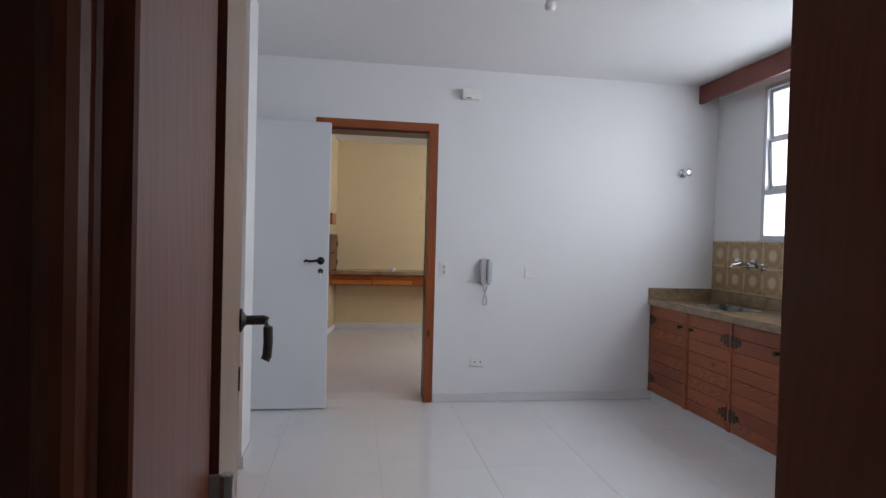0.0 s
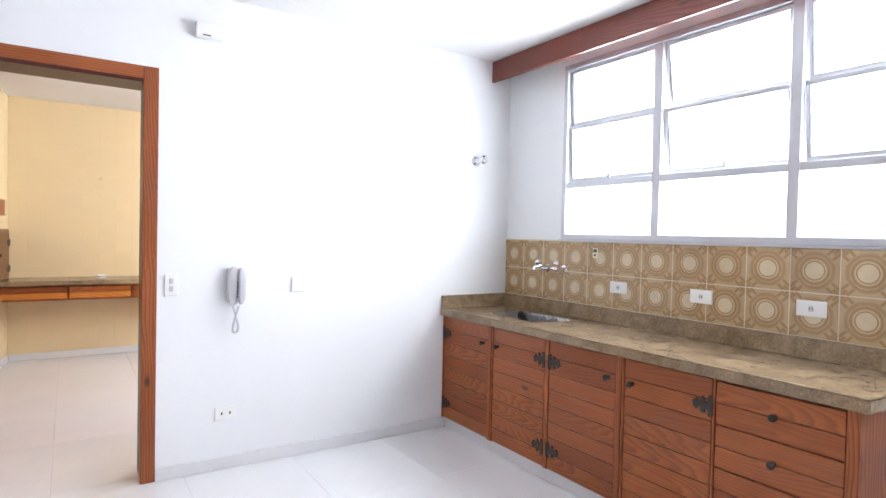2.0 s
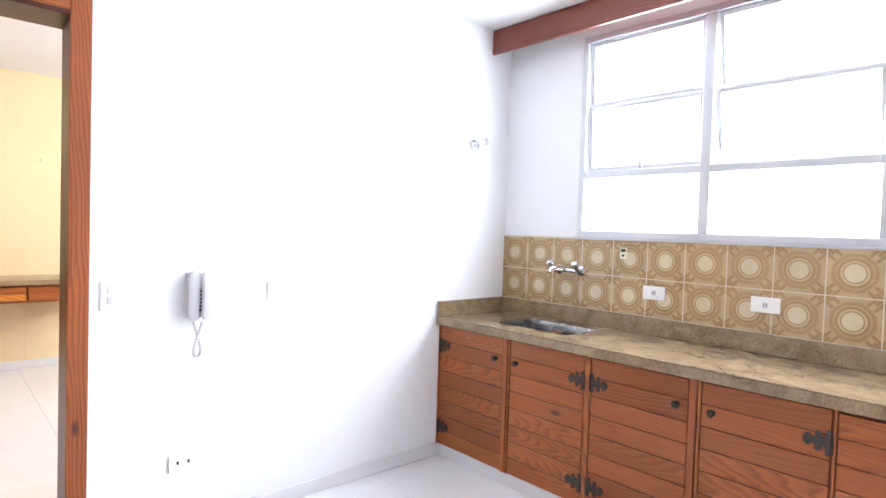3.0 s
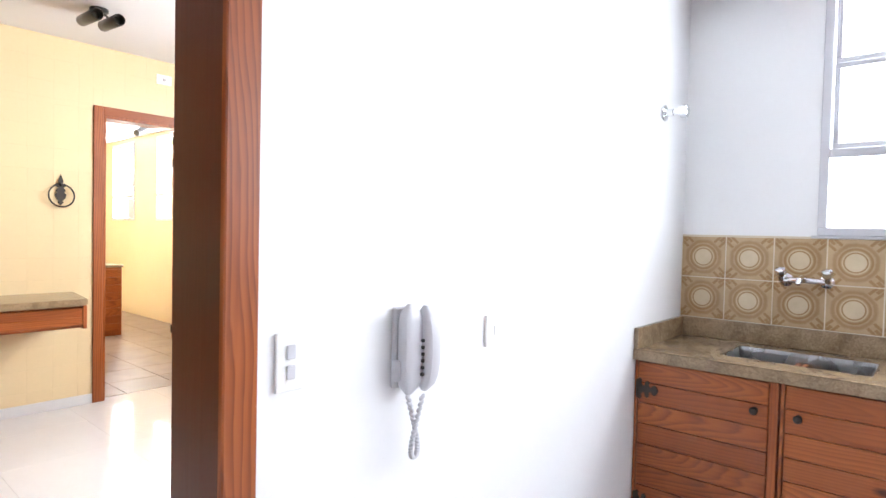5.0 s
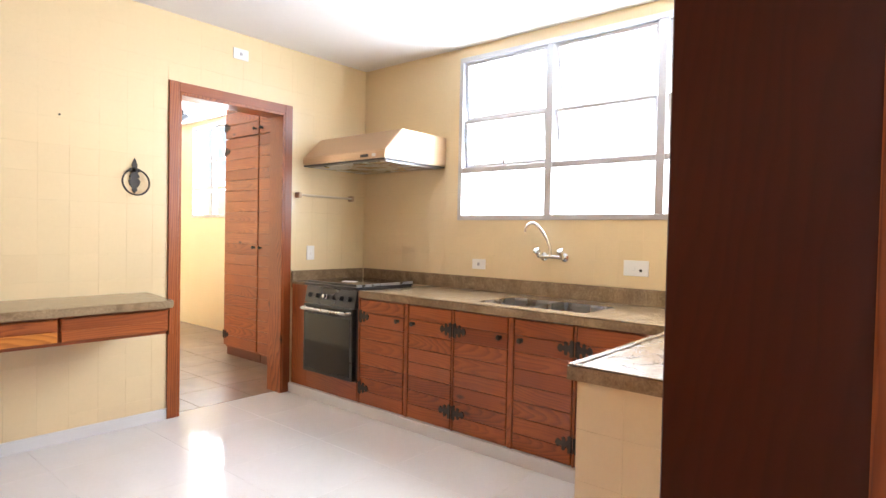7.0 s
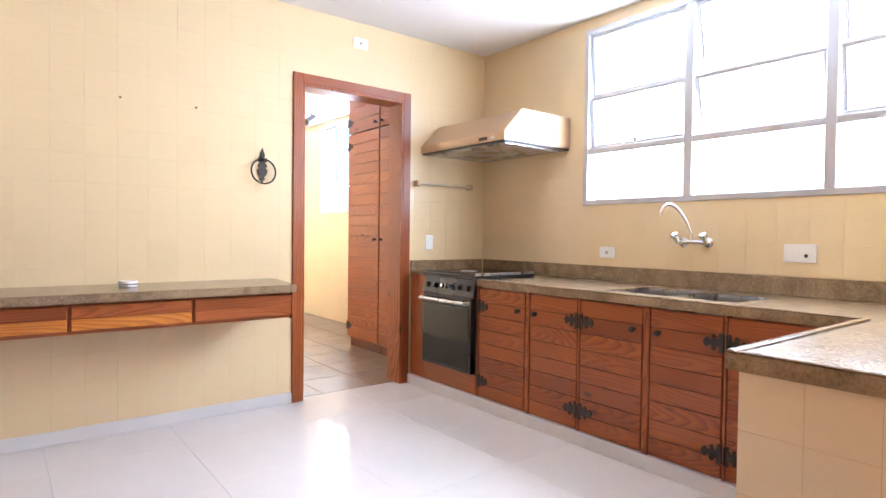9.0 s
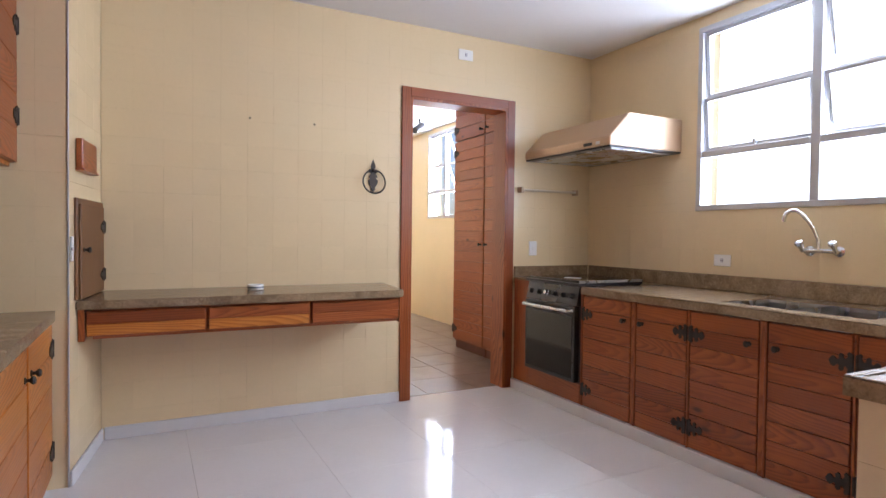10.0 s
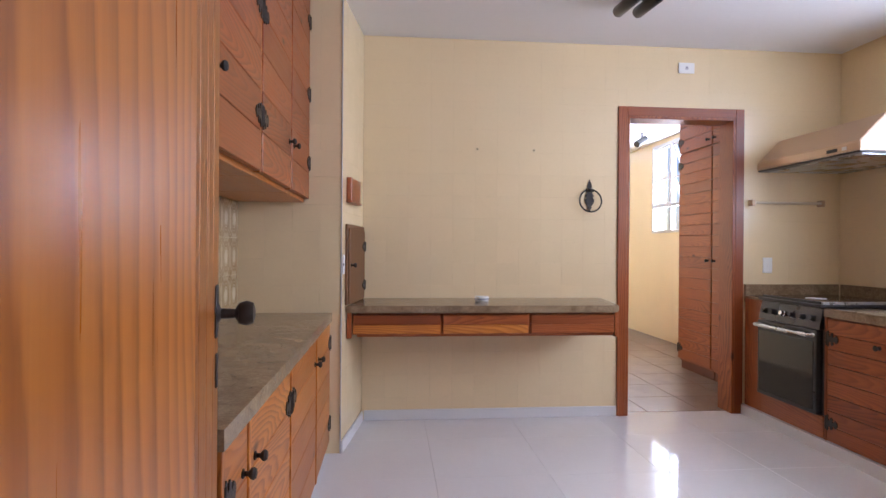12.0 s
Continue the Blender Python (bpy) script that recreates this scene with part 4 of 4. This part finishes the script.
part("base", rounded_bar(-0.010, -0.030, 0.028, 0.018, 0.0, 0.188, 0.006), GREYPLASTIC, ic, smooth=True)
part("handset", rounded_bar(0.024, -0.043, 0.018, 0.022, 0.004, 0.184, 0.012), GREYPLASTIC, ic, smooth=True)
part("cradle_hook", boxed(-0.044, -0.036, -0.034, -0.012, 0.03, 0.075, bevel=0.003), GREYPLASTIC, ic)
part("label_field", boxed(0.0405, 0.0435, -0.060, -0.036, 0.085, 0.146, bevel=0.001), PLASTIC, ic, "white label on the handset")
part("blue_stripe", boxed(0.0405, 0.0440, -0.061, -0.035, 0.1465, 0.153, bevel=0.001), BLUE, ic, "blue printed stripe")
for k in range(6):
    part("button", boxed(0.001, 0.008, -0.0585, -0.050, 0.04 + k * 0.014, 0.047 + k * 0.014, bevel=0.001), SHADE, ic)
coil = []
for i in range(340):
    u = i / 339
    a = u * 2 * math.pi * 34
    # the cord hangs as a loop with a crossing
    cx = -0.012 + 0.024 * math.sin(u * math.pi * 2) * (1 - 0.5 * abs(2 * u - 1)) + 0.024 * u
    cz = -0.13 * math.sin(u * math.pi) - 0.002
    coil.append((cx + 0.0022 * math.cos(a), -0.03 - 0.02 * u + 0.0022 * math.sin(a), cz))
part("cord", tube(bmesh.new(), coil, 0.0042, 7), GREYPLASTIC, ic, "coiled grey cord", True)

# ---- wall-hung table in the kitchen ----
tb = thing("wall_table", pose(PX, 3.135, -0.02), "wall-hung granite table with three pine drawers", "table")
top = prism(bmesh.new(), [(0.016, 0.0), (1.61, 0.0), (1.66, 0.03), (1.72, 0.518), (0.088, 0.518)], 0.795, 0.838)
for v in top.verts:
    v.co = Vector((v.co.x, v.co.z, v.co.y))
bmesh.ops.bevel(top, geom=top.edges[:], offset=0.006, segments=2, affect="EDGES")
part("tabletop", top, GRANITE, tb, "polished brown granite slab")
part("apron", boxed(0.08, 1.63, 0.055, 0.46, 0.65, 0.794, bevel=0.002), WOOD_X, tb)
for k in range(3):
    x0, x1 = 0.055 + k * 0.53, 0.055 + (k + 1) * 0.53 - 0.012
    dr = part("drawer", boxed(x0, x1, 0.038, 0.0545, 0.665, 0.785, bevel=0.003), WOOD_X, tb)
    piece("plank", (x1 - x0 - 0.006, 0.006, 0.052), HONEY_X if k < 2 else WOOD_X, dr, ((x0 + x1) / 2, 0.036, 0.695), 0.002)
    piece("plank", (x1 - x0 - 0.006, 0.006, 0.052), WOOD_X, dr, ((x0 + x1) / 2, 0.036, 0.753), 0.002)
part("end_board", boxed(0.022, 0.05, 0.03, 0.16, 0.645, 0.7945, bevel=0.002), WOOD_Z, tb)
part("end_board", boxed(1.632, 1.655, 0.03, 0.46, 0.645, 0.7945, bevel=0.002), WOOD_Z, tb)

dish = thing("ashtray", pose(-0.10, 3.42, 0.818), "small white ceramic ashtray with blue-grey rim", "ashtray")
part("bowl", lathe(bmesh.new(), [(0.036, 0), (0.043, 0.004), (0.045, 0.028), (0.043, 0.032), (0.036, 0.031), (0.034, 0.008), (0.002, 0.007)], 24), PLASTIC, dish, smooth=True)
part("rim_stripe", lathe(bmesh.new(), [(0.0448, 0.013), (0.0458, 0.014), (0.0458, 0.020), (0.0448, 0.021)], 24), plain("blue_grey_glaze", (0.2, 0.25, 0.3), 0.2), dish, smooth=True)

# meter cupboard and key box on the pier
mc = thing("meter_cupboard", PIER @ pose(0.085, -0.0015, 0.822), "small brown pine cupboard door set in the pier", "cupboard")
part("frame", boxed(0, 0.52, -0.012, 0, 0.001, 0.47, bevel=0.003), CUPBOARD, mc)
dd = part("door", boxed(0.03, 0.49, -0.022, -0.0125, 0.002, 0.445, bevel=0.003), CUPBOARD, mc)
place("knob", KNOB, dd, pose(0.07, -0.022, 0.23))
for z in (0.09, 0.34):
    place("hinge", HINGE, dd, pose(0.49, -0.0225, z))
kb = thing("key_box", PIER @ pose(0.11, -0.0015, 1.43), "small wooden box mounted on the yellow pier", "box")
part("body", boxed(0, 0.27, -0.03, -0.0005, 0, 0.135, bevel=0.004), WOOD_X, kb)
part("rail", boxed(-0.006, 0.276, -0.038, -0.0005, -0.012, 0.0, bevel=0.003), WOOD_X, kb)

# ---- towel ring ----
tr = thing("towel_ring", pose(0.683, FAR - 0.001, 1.557), "black wrought iron towel ring with fleur-de-lis plate", "towel ring")
half = [(0.0, -0.135), (0.014, -0.115), (0.009, -0.105), (0.022, -0.085), (0.027, -0.06), (0.016, -0.045), (0.024, -0.035), (0.018, -0.02), (0.012, -0.012), (0.028, 0.0), (0.02, 0.014), (0.01, 0.012), (0.013, 0.03), (0.008, 0.045)]
half = [(x * 1.25, z * 1.2 if z > 0 else z) for x, z in half]
outl = half + [(0.0, 0.08)] + [(-x, z) for x, z in reversed(half[1:])]
part("plate", prism(bmesh.new(), outl, -0.008, -0.0005), IRON, tr)
part("ring", tube(bmesh.new(), [(0.077 * math.sin(a), -0.018 - 0.01 * (1 - math.cos(a)), -0.068 + 0.077 * math.cos(a)) for a in [2 * math.pi * k / 40 for k in range(41)]], 0.0055, 8), IRON, tr, smooth=True)
part("boss", lathe(bmesh.new(), [(0.014, 0), (0.014, 0.012), (0.008, 0.026)], 12, Matrix.Translation((0, -0.008, 0.008)) @ Matrix.Rotation(radians(90), 4, "X")), IRON, tr, smooth=True)
for x in (0.29, -0.10):
    nl = thing("wall_screw", pose(x, FAR - 0.001, 1.83), "small old screw stuck in the yellow wall", "screw", "old screws in the wall")
    part("screw", lathe(bmesh.new(), [(0.006, 0), (0.006, 0.004), (0.003, 0.006)], 10, Matrix.Rotation(radians(90), 4, "X")), IRON, nl)

# towel bar
bar = thing("towel_bar", pose(1.83, FAR - 0.001, 1.49), "pale metal towel bar beside the stove", "towel bar")
part("rod", cyl(bmesh.new(), (0.02, -0.045, 0), (0.54, -0.045, 0), 0.009), plain("pale_bar", (0.62, 0.52, 0.38), 0.35, 0.3), bar, smooth=True)
for x in (0.02, 0.54):
    part("bracket", boxed(x - 0.014, x + 0.014, -0.056, -0.0005, -0.022, 0.022, bevel=0.005), ALMOND, bar)

# ---- stove ----
st = thing("gas_stove", pose(1.80, 3.45, 0, 0, 0, -90), "built-in black and steel gas stove with closed lid", "stove")
part("body", boxed(0.0, 0.555, 0.02, 0.545, 0.20, 0.825, bevel=0.004), DARKSTEEL, st)
od = part("oven_door", boxed(0.01, 0.545, -0.025, 0.018, 0.205, 0.695, bevel=0.006, seg=2), BLACKMETAL, st, "black oven door")
part("oven_glass", boxed(0.03, 0.525, -0.028, -0.0245, 0.23, 0.63, bevel=0.002), BLACKGLASS, od, "dark oven glass")
part("door_handle", tube(bmesh.new(), [(0.03, -0.025, 0.665), (0.035, -0.06, 0.665), (0.28, -0.066, 0.665), (0.52, -0.06, 0.665), (0.525, -0.025, 0.665)], 0.012, 10), STEEL, od, smooth=True)
pb = prism(bmesh.new(), [(-0.012, 0.70), (0.02, 0.70), (0.02, 0.82), (0.012, 0.82)], 0.004, 0.551)
for v in pb.verts:
    v.co = Vector((v.co.y, v.co.x, v.co.z))
cp = part("control_panel", pb, DARKSTEEL, st)
for k in range(6):
    x = 0.06 + k * 0.087
    part("knob", lathe(bmesh.new(), [(0.02, 0), (0.02, 0.004), (0.016, 0.008), (0.015, 0.024), (0.012, 0.027)], 14, Matrix.Translation((x, -0.002, 0.758)) @ Matrix.Rotation(radians(78), 4, "X")), CHROME if k == 2 else BLACKMETAL, cp, smooth=True)
part("hob", boxed(-0.008, 0.563, -0.012, 0.55, 0.826, 0.842, bevel=0.004), DARKSTEEL, st)
part("lid", boxed(0.004, 0.551, 0.03, 0.545, 0.846, 0.856, bevel=0.003), BLACKGLASS, st, "dark glass lid lying closed")
part("lid_trim", boxed(0.0, 0.555, 0.018, 0.030, 0.843, 0.859, bevel=0.002), BLACKMETAL, st)
part("side_trim", boxed(0.552, 0.563, 0.0, 0.55, 0.843, 0.86, bevel=0.002), STEEL, st)
lbl = thing("paper_slip", pose(1.98, 3.17, 0.8566, 0, 0, 20), "small white paper slip on the stove lid", "paper")
part("sheet", boxed(-0.03, 0.03, -0.05, 0.05, 0, 0.003, bevel=0.001), PLASTIC, lbl)
surround = thing("stove_surround", pose(KX, FAR - 0.018, 0, 0, 0, -90), "red-brown pine surround of the built-in stove", "panel")
part("side", boxed(0.0, 0.18, -0.004, 0.5, 0.07, CT - 0.001, bevel=0.002), WOOD_Z, surround)
part("side", boxed(0.744, 0.76, 0.0, 0.5, 0.07, CT - 0.044, bevel=0.002), WOOD_Z, surround)
part("bottom_board", boxed(0.181, 0.743, -0.004, 0.02, 0.07, 0.197, bevel=0.002), WOOD_X, surround)
ledge = thing("worktop", pose(1.80, FAR - 0.003, CT, 0, 0, -90), "narrow brown granite strip beside the stove", "worktop")
part("slab", boxed(0.02, 0.19, 0, 0.55, 0.0005, 0.02, bevel=0.003), GRANITE, ledge)

# ---- cooker hood ----
hood = thing("cooker_hood", pose(EASTK - 0.002, FAR - 0.003, 1.72, 0, 0, -90), "almond enamelled cooker hood over the stove", "cooker hood")
hb = bmesh.new()
sec = [(0.0, 0.0), (-0.64, 0.0), (-0.64, 0.05), (-0.475, 0.215), (0.0, 0.215)]
va = [hb.verts.new((0.0, y, z)) for y, z in sec]
vb = [hb.verts.new((0.90, y, z)) for y, z in sec]
hb.faces.new(va)
hb.faces.new(vb[::-1])
for i in range(5):
    hb.faces.new((va[i], vb[i], vb[(i + 1) % 5], va[(i + 1) % 5]))
bmesh.ops.bevel(hb, geom=hb.edges[:], offset=0.006, segments=2, affect="EDGES")
part("canopy", hb, ALMOND, hood)
part("bottom_trim", boxed(0.005, 0.895, -0.635, -0.005, -0.012, -0.0005, bevel=0.003), BLACKMETAL, hood)
part("grease_filter", boxed(0.05, 0.85, -0.58, -0.06, -0.018, -0.0125), STEEL, hood, "steel mesh filter")
part("switch_panel", boxed(0.66, 0.74, -0.644, -0.639, 0.012, 0.032, bevel=0.001), SHADE, hood)
part("badge", boxed(0.775, 0.81, -0.643, -0.639, 0.012, 0.032, bevel=0.001), STEEL, hood)


# ---- ceiling lamps ----
sp = thing("ceiling_spotlight", pose(0.66, 2.86, CEIL_K), "pair of black tubular ceiling spots, unlit", "spotlight")
part("canopy", lathe(bmesh.new(), [(0.05, -0.001), (0.05, -0.018), (0.03, -0.024)], 20), BLACKMETAL, sp, smooth=True)
for x in (-0.058, 0.058):
    spot = part("spot", lathe(bmesh.new(), [(0.020, 0.0), (0.033, 0.02), (0.034, 0.27), (0.031, 0.275), (0.027, 0.265), (0.027, 0.22)], 18,
                Matrix.Translation((x, 0.12, -0.062)) @ Matrix.Rotation(radians(94), 4, "X")), BLACKMETAL, sp, smooth=True)
    part("arm", cyl(bmesh.new(), (x * 0.4, 0, -0.022), (x, 0.0, -0.045), 0.007, n=8), BLACKMETAL, sp)
lb = thing("ceiling_bulb", pose(0.36, -1.50, CEIL_A), "bare white bulb holder on the ceiling", "bulb")
part("holder", lathe(bmesh.new(), [(0.045, 0), (0.045, -0.008), (0.02, -0.016), (0.02, -0.045), (0.017, -0.05)], 18), PLASTIC, lb, smooth=True)
part("bulb", lathe(bmesh.new(), [(0.014, -0.05), (0.02, -0.065), (0.03, -0.085), (0.03, -0.10), (0.02, -0.115), (0.004, -0.12)], 18), PLASTIC, lb, smooth=True)
us = thing("ceiling_spotlight", pose(2.33, 6.5, CEIL_K, 0, 0, 30), "small black ceiling spot in the utility room", "spotlight")
part("stem", cyl(bmesh.new(), (0, 0, -0.06), (0, 0, -0.001), 0.012, n=10), BLACKMETAL, us)
part("spot", cyl(bmesh.new(), (-0.10, 0, -0.16), (0.06, 0, -0.07), 0.04, n=16), BLACKMETAL, us, smooth=True)

# ---- utility room ----
for k, (a, b) in enumerate(((5.2, 4.62), (4.615, 4.03))):
    tc = thing("tall_cabinet", pose(2.14, a, 0, 0, 0, -90), "tall red-brown pine plank cupboard with iron hinges", "cabinet", "tall cupboards in the utility room")
    w = a - b
    part("body", boxed(0.001, w - 0.001, 0.017, 0.64, 0.08, CEIL_K - 0.002), WOOD_Z, tc)
    kx = w - 0.05 if k == 0 else 0.05
    plank_front(tc, "door", 0.004, w - 0.004, 0.10, 2.08, WOOD_X, 20, (kx, 1.06), -1 if k == 0 else 1)
    plank_front(tc, "upper_door", 0.004, w - 0.004, 2.09, CEIL_K - 0.004, WOOD_X, 4, (kx, 2.14), -1 if k == 0 else 1)
    part("plinth", boxed(0.004, w - 0.004, 0.03, 0.05, 0.0, 0.079), DARKWOOD, tc)
uc = thing("utility_cabinet", pose(1.42, 6.3, 0), "low red-brown pine cabinet at the far end", "cabinet")
part("body", boxed(0, 0.62, 0.012, 0.5, 0.0, 0.80, bevel=0.004), WOOD_Z, uc)
plank_front(uc, "door", 0.01, 0.61, 0.06, 0.78, WOOD_X, 8, (0.06, 0.68))
part("top", boxed(-0.01, 0.63, -0.01, 0.51, 0.8005, 0.83, bevel=0.003), GRANITE, uc)


# ---- tiles of floors and yellow walls ----
def grid(a0, a1, step, start, cuts=()):
    js = []
    v = start
    while v > a0 + 1e-6:
        v -= step
    while v < a1 - 1e-6:
        if v > a0 + 1e-6:
            js.append(v)
        v += step
    lines = sorted({round(q, 4) for q in (a0, a1, *js, *[c for c in cuts if a0 < c < a1])})
    return list(zip(lines, lines[1:])), {round(j, 4) for j in js}


def floor_tiles(parent, x0, x1, y0, y1, step, sx, sy, material, gap=0.0004):
    xs, _ = grid(x0, x1, step, sx)
    ys, _ = grid(y0, y1, step, sy)
    for a, b in xs:
        for c, d in ys:
            if b - a > 0.01 and d - c > 0.01:
                piece("tile", (b - a - 2 * gap, d - c - 2 * gap, 0.008), material, parent, ((a + b) / 2, (c + d) / 2, -0.004), 0.0008)


floor_tiles(floor_a, -2.3, EAST, -6.4, 0.09, 0.59, -0.45, -0.1, FLOORTILE)
floor_tiles(floor_k, -1.6, EASTK, 0.09, FAR + 0.07, 0.59, -0.45, 0.30, FLOORTILE)
floor_tiles(floor_u, 0.35, EASTU, FAR + 0.075, 9.6, 0.40, 0.35, FAR + 0.075, BROWNTILE, 0.002)


def wall_tiles(parent, a0, a1, z0, z1, openings, to_world, depth_axis, split_z, step=0.151):
    """Painted tiles on a wall: those under split_z each a part, the rest joined."""
    cols, _ = grid(a0, a1, step, a0, [c for o in openings for c in o[:2]])
    rows_, _ = grid(z0, z1, step, z0, [c for o in openings for c in o[2:]] + [split_z])
    rest = bmesh.new()
    for a, b in cols:
        for c, d in rows_:
            if b - a < 0.006 or d - c < 0.006:
                continue
            m_a, m_z = (a + b) / 2, (c + d) / 2
            if any(o[0] < m_a < o[1] and o[2] < m_z < o[3] for o in openings):
                continue
            jit = random.uniform(-0.00015, 0.00015)
            size = [b - a - 0.0003, 0.006, d - c - 0.0003]
            p = to_world(m_a, m_z)
            p = Vector(p)
            if depth_axis == 0:
                size = [size[1], size[0], size[2]]
            p[depth_axis] += jit
            if d <= split_z + 1e-4:
                piece("tile", size, YELLOW, parent, p, 0.0003)
            else:
                box(rest, p.x - size[0] / 2, p.x + size[0] / 2, p.y - size[1] / 2, p.y + size[1] / 2, p.z - size[2] / 2, p.z + size[2] / 2)
    ob = part("tile_field", rest, YELLOW, parent, "yellow painted wall tiles")
    ob["kind"] = "stuff"


wall_tiles(wall_far, -0.868, EASTK - 0.007, 0.0, CEIL_K - 0.001, [(0.883, 1.805, -1, 2.152)], lambda a, z: (a, FAR + 0.003, z), 1, 1.661)
for a, b in grid(0.004, 0.62, 0.151, 0.004)[0]:
    for c, d in grid(0.0, CEIL_K - 0.001, 0.151, 0.0)[0]:
        piece("tile", (b - a - 0.0003, 0.006, d - c - 0.0003), YELLOW, pier_k, PIER @ Vector(((a + b) / 2, 0.003, (c + d) / 2)), 0.0005, Euler((0, 0, radians(82.1))))
wall_tiles(pier_k, -1.528, PX - 0.007, 0.79, CEIL_K - 0.001, [], lambda a, z: (a, PY + 0.003, z), 1, 1.55)
wall_tiles(wall_ek, 0.184, FAR - 0.001, 0.92, CEIL_K - 0.001, [(W2[0] - 0.001, W2[1] + 0.001, W2[2] - 0.001, W2[3] + 0.001)], lambda a, z: (EASTK - 0.0005, a, z), 0, 1.20)
